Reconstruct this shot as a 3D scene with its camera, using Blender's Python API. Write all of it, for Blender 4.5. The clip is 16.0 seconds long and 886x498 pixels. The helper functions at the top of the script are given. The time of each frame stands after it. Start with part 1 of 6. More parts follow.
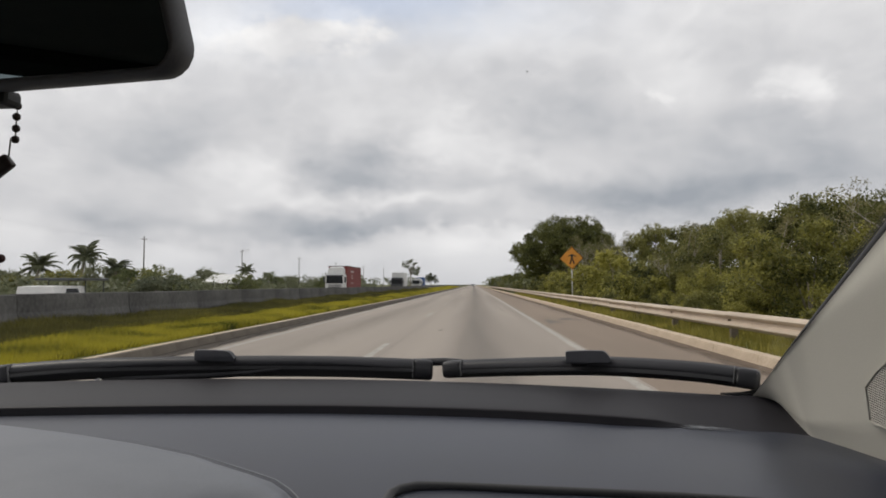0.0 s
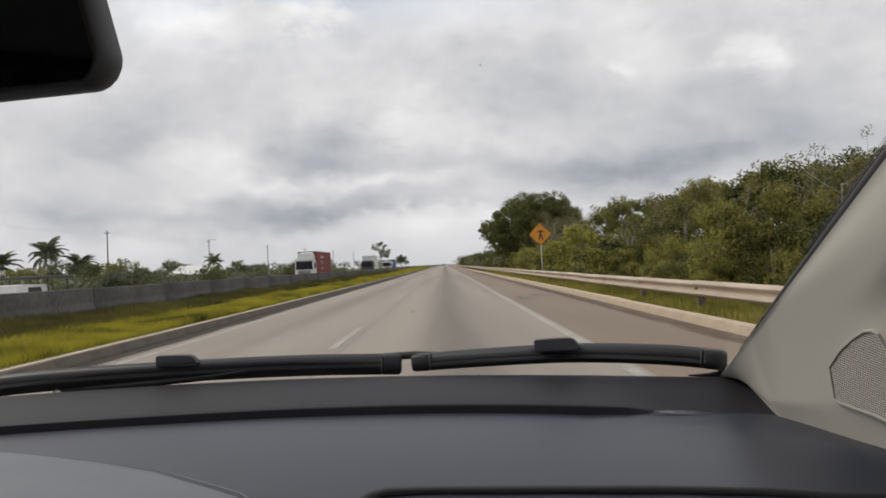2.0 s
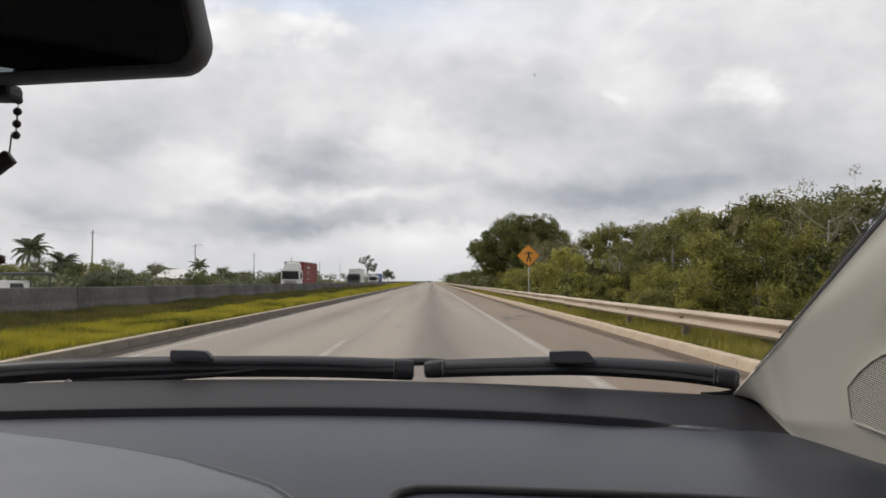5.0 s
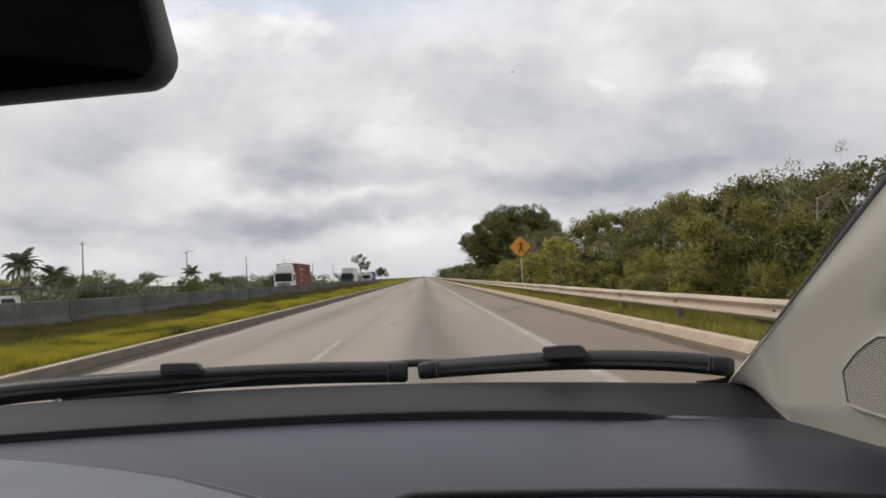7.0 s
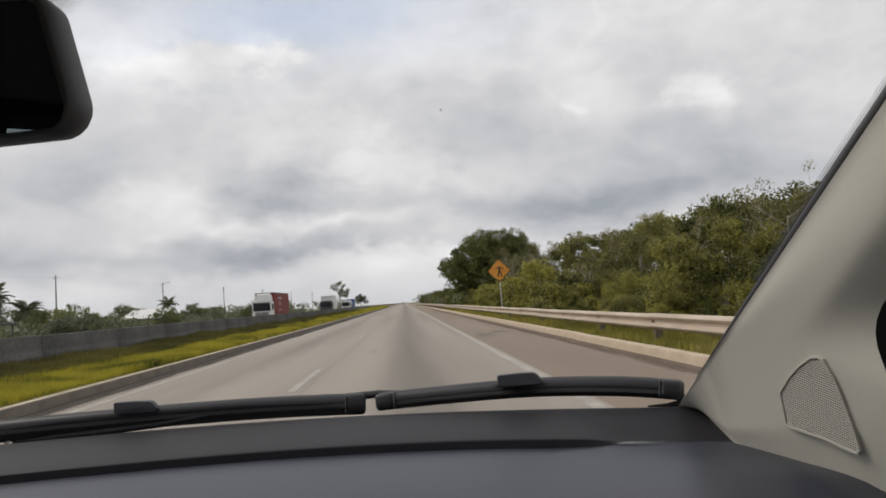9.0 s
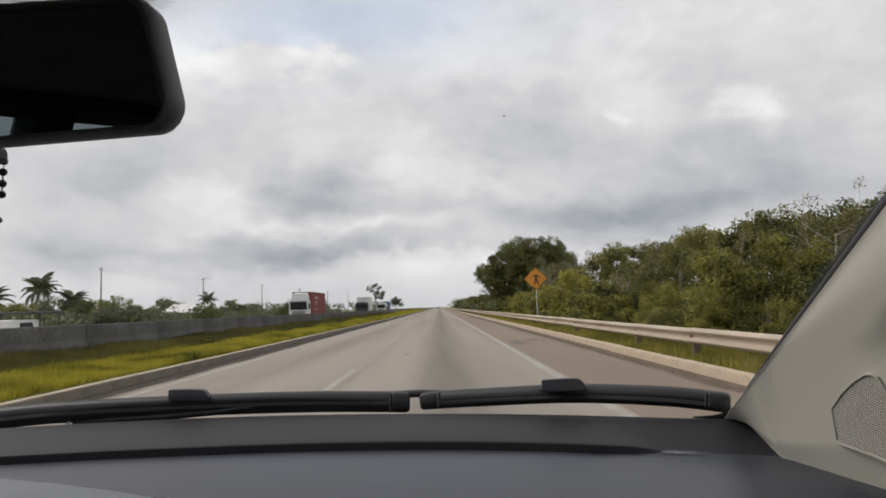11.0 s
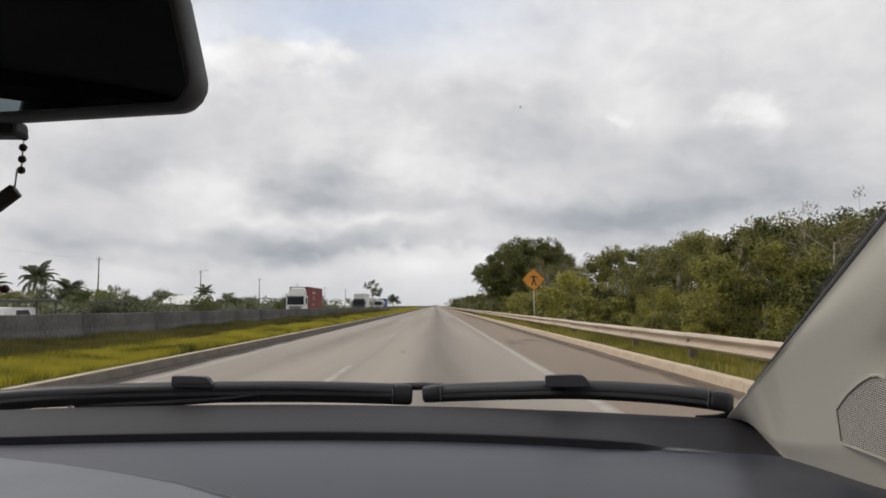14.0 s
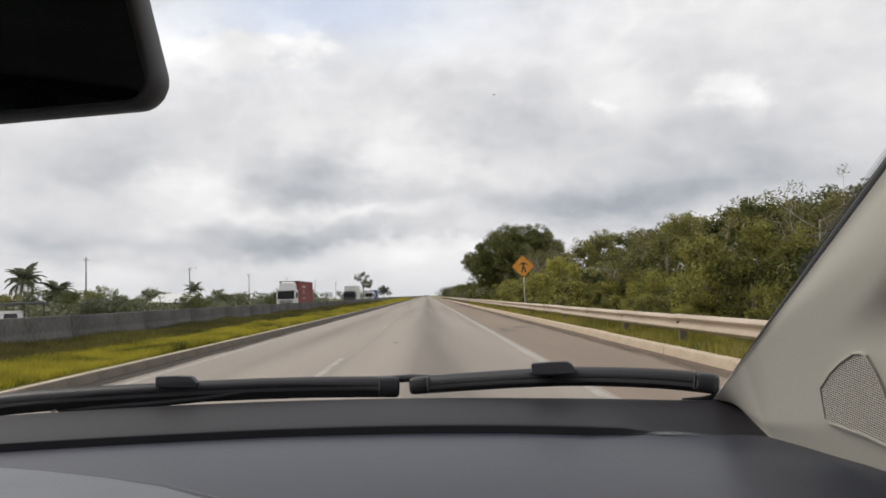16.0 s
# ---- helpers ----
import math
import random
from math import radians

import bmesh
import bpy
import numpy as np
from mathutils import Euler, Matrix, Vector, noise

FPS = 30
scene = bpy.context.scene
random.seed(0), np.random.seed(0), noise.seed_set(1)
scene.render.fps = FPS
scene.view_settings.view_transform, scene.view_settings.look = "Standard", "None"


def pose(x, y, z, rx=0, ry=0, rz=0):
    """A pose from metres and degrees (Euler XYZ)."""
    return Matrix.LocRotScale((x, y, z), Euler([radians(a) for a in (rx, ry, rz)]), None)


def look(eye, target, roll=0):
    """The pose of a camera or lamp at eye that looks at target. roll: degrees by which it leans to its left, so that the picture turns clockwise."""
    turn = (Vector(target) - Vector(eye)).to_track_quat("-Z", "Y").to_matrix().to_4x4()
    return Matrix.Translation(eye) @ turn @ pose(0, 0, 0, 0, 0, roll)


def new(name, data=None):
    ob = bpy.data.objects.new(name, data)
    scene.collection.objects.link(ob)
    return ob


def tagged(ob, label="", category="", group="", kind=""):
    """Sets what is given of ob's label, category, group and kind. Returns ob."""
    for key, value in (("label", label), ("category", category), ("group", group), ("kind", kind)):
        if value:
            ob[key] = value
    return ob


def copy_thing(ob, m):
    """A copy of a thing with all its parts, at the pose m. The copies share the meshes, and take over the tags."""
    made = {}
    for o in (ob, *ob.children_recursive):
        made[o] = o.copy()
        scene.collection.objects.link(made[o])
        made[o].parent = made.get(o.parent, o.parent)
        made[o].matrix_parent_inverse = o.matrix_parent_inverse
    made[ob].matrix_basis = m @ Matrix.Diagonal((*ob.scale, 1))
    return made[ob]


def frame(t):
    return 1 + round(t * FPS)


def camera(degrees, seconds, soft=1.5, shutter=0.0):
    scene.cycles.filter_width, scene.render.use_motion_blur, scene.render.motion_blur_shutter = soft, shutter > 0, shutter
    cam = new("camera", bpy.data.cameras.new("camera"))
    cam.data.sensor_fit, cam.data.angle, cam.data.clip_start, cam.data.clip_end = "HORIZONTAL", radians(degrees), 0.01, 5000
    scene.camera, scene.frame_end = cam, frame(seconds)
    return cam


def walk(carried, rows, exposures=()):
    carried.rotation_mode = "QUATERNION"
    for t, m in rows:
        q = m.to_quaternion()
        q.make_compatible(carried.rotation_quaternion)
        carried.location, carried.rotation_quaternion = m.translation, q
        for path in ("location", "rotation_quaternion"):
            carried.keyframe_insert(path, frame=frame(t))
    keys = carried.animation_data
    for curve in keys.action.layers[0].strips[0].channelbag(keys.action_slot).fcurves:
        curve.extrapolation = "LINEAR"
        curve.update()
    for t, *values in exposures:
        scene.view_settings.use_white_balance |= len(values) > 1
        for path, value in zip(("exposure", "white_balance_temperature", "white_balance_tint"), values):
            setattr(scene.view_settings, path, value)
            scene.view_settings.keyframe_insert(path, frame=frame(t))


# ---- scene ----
cam = camera(64.0, 16.0, soft=1.75)
PATH = [
    (0.0, pose(0.0007, 0.0004, 1.2184, 92.871, 0.111, 2.501)),
    (0.5, pose(0.0058, -0.0005, 1.2247, 93.188, 0.542, 1.734)),
    (1.0, pose(0.0161, 0.0161, 1.2255, 90.873, 2.011, 1.608)),
    (1.5, pose(0.0092, 0.0044, 1.2342, 93.292, 1.153, 0.319)),
    (2.0, pose(0.0084, 0.0147, 1.2342, 91.237, 2.659, 0.137)),
    (2.5, pose(-0.0098, -0.0175, 1.2452, 93.689, 0.830, 3.006)),
    (3.0, pose(-0.0398, -0.0095, 1.2335, 93.084, -1.571, 0.544)),
    (3.5, pose(-0.0397, 0.0020, 1.2271, 92.246, -0.524, -0.992)),
    (4.0, pose(-0.0333, 0.0047, 1.2243, 92.028, 0.196, -1.592)),
    (4.2, pose(-0.0326, 0.0021, 1.2237, 92.632, -0.437, -1.099)),
    (6.3, pose(-0.0392, 0.0090, 1.2219, 92.057, 1.377, -1.717)),
    (6.5, pose(-0.0317, 0.0172, 1.2212, 91.013, 2.531, -3.042)),
    (7.0, pose(-0.0291, 0.0109, 1.2295, 92.168, 2.527, -1.494)),
    (7.5, pose(-0.0328, 0.0030, 1.2276, 93.921, 0.792, -1.452)),
    (8.0, pose(-0.0144, 0.0059, 1.2294, 93.247, 3.493, -2.878)),
    (8.2, pose(-0.0089, 0.0066, 1.2285, 93.244, 3.172, -2.874)),
    (10.3, pose(0.0120, -0.0094, 1.2459, 95.934, 5.554, -3.417)),
    (10.5, pose(-0.0054, -0.0031, 1.2357, 94.774, 2.870, -0.980)),
    (11.0, pose(-0.0127, -0.0128, 1.2308, 94.682, 1.620, -0.298)),
    (11.5, pose(-0.0210, -0.0036, 1.2256, 93.622, 0.685, -1.233)),
    (12.0, pose(-0.0196, -0.0090, 1.2268, 94.267, 1.407, -0.489)),
    (12.5, pose(-0.0221, -0.0190, 1.2331, 95.019, 1.080, 0.114)),
    (13.0, pose(-0.0158, -0.0123, 1.2332, 94.109, 2.358, -1.179)),
    (13.5, pose(-0.0201, -0.0033, 1.2252, 93.370, 0.623, -1.178)),
    (14.0, pose(-0.0239, -0.0134, 1.2238, 94.567, 0.144, -0.545)),
    (14.5, pose(-0.0136, -0.0194, 1.2361, 95.440, 2.406, -0.710)),
    (15.0, pose(-0.0206, -0.0142, 1.2271, 94.350, 0.353, -0.095)),
    (15.5, pose(-0.0266, -0.0206, 1.2270, 94.909, 0.889, -0.218)),
    (16.0, pose(-0.0147, -0.0074, 1.2256, 93.706, 2.010, -1.282)),
]
walk(cam, PATH, [(0.0, -0.04), (2.0, -0.02), (3.5, 0.07), (4.0, 0.08), (7.0, 0.06), (8.0, 0.02), (10.5, -0.08), (11.5, 0.0), (14.0, 0.02), (15.0, 0.03), (15.5, 0.08), (16.0, 0.15)])

# ---------------------------------------------------------------- sky and sun
SUN_DIR = Vector((-0.62, 0.30, 0.72)).normalized()
world = bpy.data.worlds.new("sky")
scene.world = world
world.use_nodes = True
wn, wl = world.node_tree.nodes, world.node_tree.links
wn.clear()


def wmath(op, a, b=None, clamp=False):
    n = wn.new("ShaderNodeMath")
    n.operation, n.use_clamp = op, clamp
    for i, v in enumerate((a, b)):
        if v is None:
            continue
        if isinstance(v, (int, float)):
            n.inputs[i].default_value = v
        else:
            wl.new(v, n.inputs[i])
    return n.outputs[0]


def wmix(f, a, b):
    n = wn.new("ShaderNodeMix")
    n.data_type = "RGBA"
    for s, v in ((n.inputs[0], f), (n.inputs[6], a), (n.inputs[7], b)):
        if isinstance(v, (int, float)):
            s.default_value = v
        elif isinstance(v, tuple):
            s.default_value = (*v, 1)
        else:
            wl.new(v, s)
    return n.outputs[2]


def wnoise(vec, scale, detail, rough=0.55):
    n = wn.new("ShaderNodeTexNoise")
    n.inputs["Scale"].default_value, n.inputs["Detail"].default_value, n.inputs["Roughness"].default_value = scale, detail, rough
    wl.new(vec, n.inputs["Vector"])
    return n


coord = wn.new("ShaderNodeTexCoord")
sep = wn.new("ShaderNodeSeparateXYZ")
wl.new(coord.outputs["Generated"], sep.inputs[0])
dx_, dy_, dz_ = sep.outputs
up = wmath("ADD", wmath("MAXIMUM", dz_, 0.0), 0.24)
flat = wn.new("ShaderNodeCombineXYZ")
wl.new(wmath("DIVIDE", dx_, up), flat.inputs[0])
wl.new(wmath("DIVIDE", dy_, up), flat.inputs[1])
puff = wnoise(flat.outputs[0], 0.75, 9, 0.56)
puff.inputs["Distortion"].default_value = 0.5
broad = wnoise(flat.outputs[0], 0.28, 4, 0.5)
stretch_ = wn.new("ShaderNodeMapping")
stretch_.inputs["Scale"].default_value = (1.0, 1.0, 1.5)
wl.new(coord.outputs["Generated"], stretch_.inputs[0])
wisp = wnoise(stretch_.outputs[0], 5.0, 10, 0.62)
ahead = wmath("MAXIMUM", dy_, 0.05)
warp = wnoise(stretch_.outputs[0], 4.5, 9, 0.62)
wsep = wn.new("ShaderNodeSeparateColor")
wl.new(warp.outputs["Color"], wsep.inputs[0])
tu = wmath("ADD", wmath("DIVIDE", dx_, ahead), wmath("MULTIPLY", wmath("SUBTRACT", wsep.outputs[0], 0.5), 0.30))
tv = wmath("ADD", wmath("DIVIDE", dz_, ahead), wmath("MULTIPLY", wmath("SUBTRACT", wsep.outputs[1], 0.5), 0.17))
# cloud banks ahead: across, up, half width, half height, lightness
BANKS = [(-0.18, 0.168, 0.100, 0.052, -0.52), (-0.45, 0.215, 0.110, 0.060, -0.24), (-0.22, 0.078, 0.220, 0.019, -0.30), (-0.50, 0.085, 0.090, 0.028, -0.24),
         (0.20, 0.132, 0.170, 0.036, -0.32), (0.42, 0.150, 0.200, 0.060, -0.34), (0.40, 0.225, 0.160, 0.030, -0.14), (0.46, 0.300, 0.160, 0.070, -0.14), (0.0, 0.135, 0.320, 0.030, -0.14), (-0.06, 0.068, 0.300, 0.010, -0.12), (0.12, 0.255, 0.100, 0.060, -0.30), (-0.04, 0.275, 0.085, 0.030, -0.16),
         (-0.34, 0.176, 0.050, 0.050, 0.20), (-0.04, 0.195, 0.050, 0.050, 0.16), (0.07, 0.160, 0.060, 0.030, 0.12), (0.44, 0.275, 0.040, 0.035, 0.22),
         (-0.35, 0.385, 0.045, 0.050, 0.22), (-0.20, 0.390, 0.050, 0.045, 0.20), (0.30, 0.062, 0.200, 0.014, 0.20), (-0.02, 0.085, 0.220, 0.018, -0.12), (-0.15, 0.112, 0.160, 0.014, 0.16)]
total = None
for bu, bv, su, sv, amp in BANKS:
    e = wmath("ADD", wmath("POWER", wmath("ABSOLUTE", wmath("DIVIDE", wmath("SUBTRACT", tu, bu), su)), 2.0),
              wmath("POWER", wmath("ABSOLUTE", wmath("DIVIDE", wmath("SUBTRACT", tv, bv), sv)), 2.0))
    g = wmath("MULTIPLY", wmath("EXPONENT", wmath("MULTIPLY", e, -1.0)), amp)
    total = g if total is None else wmath("ADD", total, g)
light = wmath("ADD", wmath("MULTIPLY", wmath("SUBTRACT", puff.outputs["Fac"], 0.5), 0.85),
              wmath("ADD", wmath("MULTIPLY", wmath("SUBTRACT", broad.outputs["Fac"], 0.5), 0.5),
                    wmath("MULTIPLY", wmath("SUBTRACT", wisp.outputs["Fac"], 0.5), 0.60)))
billow = wnoise(stretch_.outputs[0], 13.0, 6, 0.55)
ridge = wmath("SUBTRACT", 0.24, wmath("ABSOLUTE", wmath("SUBTRACT", billow.outputs["Fac"], 0.5)))
light = wmath("ADD", light, wmath("MULTIPLY", ridge, 0.42))
light = wmath("ADD", wmath("ADD", light, total), 0.56)
# crisp white heads of cumulus: across, up, half width, half height
heads = None
for bu, bv, su, sv in ((-0.31, 0.362, 0.060, 0.055), (-0.18, 0.352, 0.075, 0.045), (0.43, 0.280, 0.060, 0.040), (0.25, 0.278, 0.030, 0.018), (0.47, 0.235, 0.030, 0.030)):
    e = wmath("ADD", wmath("POWER", wmath("ABSOLUTE", wmath("DIVIDE", wmath("SUBTRACT", tu, bu), su)), 2.0),
              wmath("POWER", wmath("ABSOLUTE", wmath("DIVIDE", wmath("SUBTRACT", tv, bv), sv)), 2.0))
    g = wmath("EXPONENT", wmath("MULTIPLY", e, -1.0))
    heads = g if heads is None else wmath("ADD", heads, g)
lumps = wmath("MULTIPLY", wmath("SUBTRACT", billow.outputs["Fac"], 0.5), 1.5)
crisp = wmath("MULTIPLY", wmath("SUBTRACT", wmath("ADD", heads, lumps), 0.45), 3.0, True)
light = wmath("ADD", light, wmath("MULTIPLY", wmath("MULTIPLY", heads, crisp), 0.11))
ramp = wn.new("ShaderNodeValToRGB")
ramp.color_ramp.elements[0].position, ramp.color_ramp.elements[0].color = 0.05, (0.285, 0.307, 0.338, 1)
ramp.color_ramp.elements[1].position, ramp.color_ramp.elements[1].color = 0.95, (0.80, 0.795, 0.79, 1)
mid = ramp.color_ramp.elements.new(0.5)
mid.color = (0.522, 0.523, 0.534, 1)
wl.new(light, ramp.inputs[0])
nishita = wn.new("ShaderNodeTexSky")
nishita.sky_type, nishita.sun_disc = "NISHITA", False
nishita.sun_elevation = math.asin(SUN_DIR.z)
nishita.sun_rotation = math.atan2(SUN_DIR.x, SUN_DIR.y)
blue = wn.new("ShaderNodeVectorMath")
blue.operation = "SCALE"
wl.new(nishita.outputs[0], blue.inputs[0])
blue.inputs["Scale"].default_value = 0.12
gap = wmath("MULTIPLY", wmath("SUBTRACT", broad.outputs["Fac"], 0.52), 3.0, True)
gap = wmath("MULTIPLY", gap, wmath("MULTIPLY", wmath("SUBTRACT", dz_, 0.22), 4.0, True))
e = wmath("ADD", wmath("POWER", wmath("ABSOLUTE", wmath("DIVIDE", wmath("ADD", tu, 0.10), 0.26)), 2.0), wmath("POWER", wmath("ABSOLUTE", wmath("DIVIDE", wmath("SUBTRACT", tv, 0.43), 0.075)), 2.0))
gap = wmath("ADD", gap, wmath("MULTIPLY", wmath("EXPONENT", wmath("MULTIPLY", e, -1.0)), 0.9), True)
cloudy = wmix(wmath("MULTIPLY", wmath("MULTIPLY", gap, wmath("SUBTRACT", 1.0, crisp)), 0.46), ramp.outputs[0], blue.outputs[0])
haze = wmath("SUBTRACT", 1.0, wmath("MULTIPLY", dz_, 14.0), True)
cloudy = wmix(wmath("MULTIPLY", haze, 0.75), cloudy, (0.460, 0.468, 0.487))
bg = wn.new("ShaderNodeBackground")
bg.inputs["Strength"].default_value = 1.3
wl.new(cloudy, bg.inputs[0])
wo = wn.new("ShaderNodeOutputWorld")
wl.new(bg.outputs[0], wo.inputs[0])

sun = new("sun", bpy.data.lights.new("sun", "SUN"))
sun.data.energy, sun.data.angle, sun.data.color = 1.5, radians(24), (1.0, 0.93, 0.82)
sun.matrix_world = look(SUN_DIR * 60, (0, 0, 0))


# ---------------------------------------------------------------- materials
def mat(name, c1, c2, rough=0.6, scale=2.0, grain=60.0, bump=0.15, metal=0.0, stretch=(1, 1, 1), amount=0.5, spec=0.5, rough2=None, by="Object"):
    m = bpy.data.materials.new(name)
    m.use_nodes = True
    n, l = m.node_tree.nodes, m.node_tree.links
    b = n["Principled BSDF"]
    tc = n.new("ShaderNodeTexCoord")
    mp = n.new("ShaderNodeMapping")
    mp.inputs["Scale"].default_value = stretch
    l.new(tc.outputs[by], mp.inputs[0])
    a = n.new("ShaderNodeTexNoise")
    a.inputs["Scale"].default_value, a.inputs["Detail"].default_value = scale, 5
    g = n.new("ShaderNodeTexNoise")
    g.inputs["Scale"].default_value, g.inputs["Detail"].default_value = grain, 3
    l.new(mp.outputs[0], a.inputs["Vector"])
    l.new(tc.outputs[by], g.inputs["Vector"])
    s = n.new("ShaderNodeMath")
    s.operation = "MULTIPLY_ADD"
    l.new(g.outputs["Fac"], s.inputs[0])
    s.inputs[1].default_value = amount
    l.new(a.outputs["Fac"], s.inputs[2])
    r = n.new("ShaderNodeMapRange")
    r.inputs["From Min"].default_value, r.inputs["From Max"].default_value = 0.3 + amount * 0.4, 0.7 + amount * 0.6
    l.new(s.outputs[0], r.inputs["Value"])
    x = n.new("ShaderNodeMix")
    x.data_type = "RGBA"
    x.inputs[6].default_value, x.inputs[7].default_value = (*c1, 1), (*c2, 1)
    l.new(r.outputs[0], x.inputs[0])
    l.new(x.outputs[2], b.inputs["Base Color"])
    b.inputs["Metallic"].default_value = metal
    b.inputs["Specular IOR Level"].default_value = spec
    q = n.new("ShaderNodeMapRange")
    q.inputs["To Min"].default_value, q.inputs["To Max"].default_value = rough, rough2 if rough2 is not None else min(1, rough + 0.12)
    l.new(a.outputs["Fac"], q.inputs["Value"])
    l.new(q.outputs[0], b.inputs["Roughness"])
    if bump:
        bp = n.new("ShaderNodeBump")
        bp.inputs["Strength"].default_value, bp.inputs["Distance"].default_value = bump, 0.4 / grain
        l.new(g.outputs["Fac"], bp.inputs["Height"])
        l.new(bp.outputs[0], b.inputs["Normal"])
    return m


def leaf_mat(name, c1, c2, glow=0.25, patch_scale=0.9, patch=1.0):
    m = bpy.data.materials.new(name)
    m.use_nodes = True
    n, l = m.node_tree.nodes, m.node_tree.links
    b = n["Principled BSDF"]
    ge, oi, tc = n.new("ShaderNodeNewGeometry"), n.new("ShaderNodeObjectInfo"), n.new("ShaderNodeTexCoord")
    nz = n.new("ShaderNodeTexNoise")
    nz.inputs["Scale"].default_value, nz.inputs["Detail"].default_value = patch_scale, 3
    l.new(tc.outputs["Object"], nz.inputs["Vector"])
    pt = n.new("ShaderNodeMath")
    pt.operation = "MULTIPLY_ADD"
    l.new(nz.outputs["Fac"], pt.inputs[0])
    pt.inputs[1].default_value, pt.inputs[2].default_value = patch, 0.5 - 0.5 * patch
    ad = n.new("ShaderNodeMath")
    ad.operation = "MULTIPLY_ADD"
    l.new(pt.outputs[0], ad.inputs[2])
    l.new(ge.outputs["Random Per Island"], ad.inputs[0])
    ad.inputs[1].default_value = 0.55
    ad2 = n.new("ShaderNodeMath")
    ad2.operation = "MULTIPLY_ADD"
    l.new(oi.outputs["Random"], ad2.inputs[0])
    ad2.inputs[1].default_value = 0.85
    l.new(ad.outputs[0], ad2.inputs[2])
    r = n.new("ShaderNodeMapRange")
    r.inputs["From Min"].default_value, r.inputs["From Max"].default_value = 0.5, 1.65
    l.new(ad2.outputs[0], r.inputs["Value"])
    x = n.new("ShaderNodeMix")
    x.data_type = "RGBA"
    x.inputs[6].default_value, x.inputs[7].default_value = (*c1, 1), (*c2, 1)
    l.new(r.outputs[0], x.inputs[0])
    l.new(x.outputs[2], b.inputs["Base Color"])
    b.inputs["Roughness"].default_value = 0.55
    b.inputs["Specular IOR Level"].default_value = 0.22
    tr = n.new("ShaderNodeBsdfTranslucent")
    l.new(x.outputs[2], tr.inputs[0])
    mx = n.new("ShaderNodeMixShader")
    mx.inputs[0].default_value = glow
    l.new(b.outputs[0], mx.inputs[1])
    l.new(tr.outputs[0], mx.inputs[2])
    l.new(mx.outputs[0], n["Material Output"].inputs[0])
    return m


ASPHALT = mat("asphalt", (0.222, 0.193, 0.164), (0.345, 0.303, 0.260), 0.78, 0.5, 90, 0.25, stretch=(1.6, 0.05, 1))
SHOULDER = mat("dusty_asphalt", (0.186, 0.145, 0.110), (0.262, 0.206, 0.159), 0.85, 0.6, 90, 0.25, stretch=(1.2, 0.08, 1))
GUTTER = mat("gutter_dirt", (0.060, 0.050, 0.040), (0.120, 0.102, 0.083), 0.9, 1.3, 50, 0.3, stretch=(2, 0.15, 1))
FAINT = mat("faded_road_paint", (0.27, 0.25, 0.222), (0.47, 0.44, 0.395), 0.8, 2.4, 40, 0.2, amount=0.9)
PALEBARK = mat("pale_dry_bark", (0.22, 0.20, 0.165), (0.46, 0.42, 0.36), 0.9, 5, 40, 0.3)
PAINT = mat("worn_road_paint", (0.25, 0.235, 0.21), (0.46, 0.43, 0.385), 0.75, 2.4, 40, 0.2, amount=0.9)
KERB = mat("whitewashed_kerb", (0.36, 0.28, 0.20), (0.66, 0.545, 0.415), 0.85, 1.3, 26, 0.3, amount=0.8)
# left kerb face: its dirt and its shade are both in this colour
KERBGREY = mat("weathered_shaded_kerb", (0.115, 0.099, 0.079), (0.225, 0.196, 0.158), 0.9, 1.1, 26, 0.3, amount=0.6)
WALLC = mat("stained_concrete", (0.026, 0.026, 0.026), (0.178, 0.174, 0.165), 0.9, 0.7, 9, 0.25, stretch=(1, 0.5, 0.6), amount=0.45)
EARTH = mat("earth_and_turf", (0.075, 0.085, 0.022), (0.16, 0.16, 0.045), 0.95, 0.5, 8, 0.4)
RAIL = mat("galvanised_rail", (0.36, 0.285, 0.215), (0.53, 0.440, 0.345), 0.5, 2.0, 45, 0.15, stretch=(1, 0.4, 1))
POSTM = mat("rusty_post", (0.10, 0.085, 0.065), (0.22, 0.18, 0.135), 0.75, 5, 60, 0.2, metal=0.2)
BOLT = mat("rusty_bolt", (0.08, 0.055, 0.04), (0.15, 0.10, 0.07), 0.7, 20, 90, 0.1, metal=0.4)
BARK = mat("bark", (0.15, 0.13, 0.10), (0.34, 0.30, 0.245), 0.9, 4, 30, 0.5, stretch=(1, 1, 0.3))
DARKLEAF = leaf_mat("dark_leaves", (0.020, 0.030, 0.011), (0.150, 0.156, 0.044), patch=2.6)
MIDLEAF = leaf_mat("green_leaves", (0.034, 0.044, 0.013), (0.270, 0.260, 0.080), 0.32, patch=2.8)
BUSHLEAF = leaf_mat("bush_leaves", (0.046, 0.054, 0.013), (0.390, 0.366, 0.088), 0.40, patch=2.8)
DRYLEAF = leaf_mat("sparse_leaves", (0.085, 0.088, 0.036), (0.240, 0.215, 0.095), 0.3)
# leaves of far trees: aerial haze is mixed into the colour, paler and greyer
HAZELEAF = leaf_mat("hazed_distant_leaves", (0.100, 0.116, 0.078), (0.225, 0.236, 0.138), patch_scale=0.25, patch=1.6)
LIGHTLEAF = leaf_mat("light_bush_leaves", (0.078, 0.098, 0.040), (0.250, 0.265, 0.110), 0.32, patch=1.4)
PALMLEAF = leaf_mat("palm_leaves", (0.085, 0.100, 0.062), (0.190, 0.202, 0.122))
GRASSM = leaf_mat("grass_blades", (0.062, 0.076, 0.013), (0.430, 0.380, 0.044), 0.40, 0.55, 3.6)
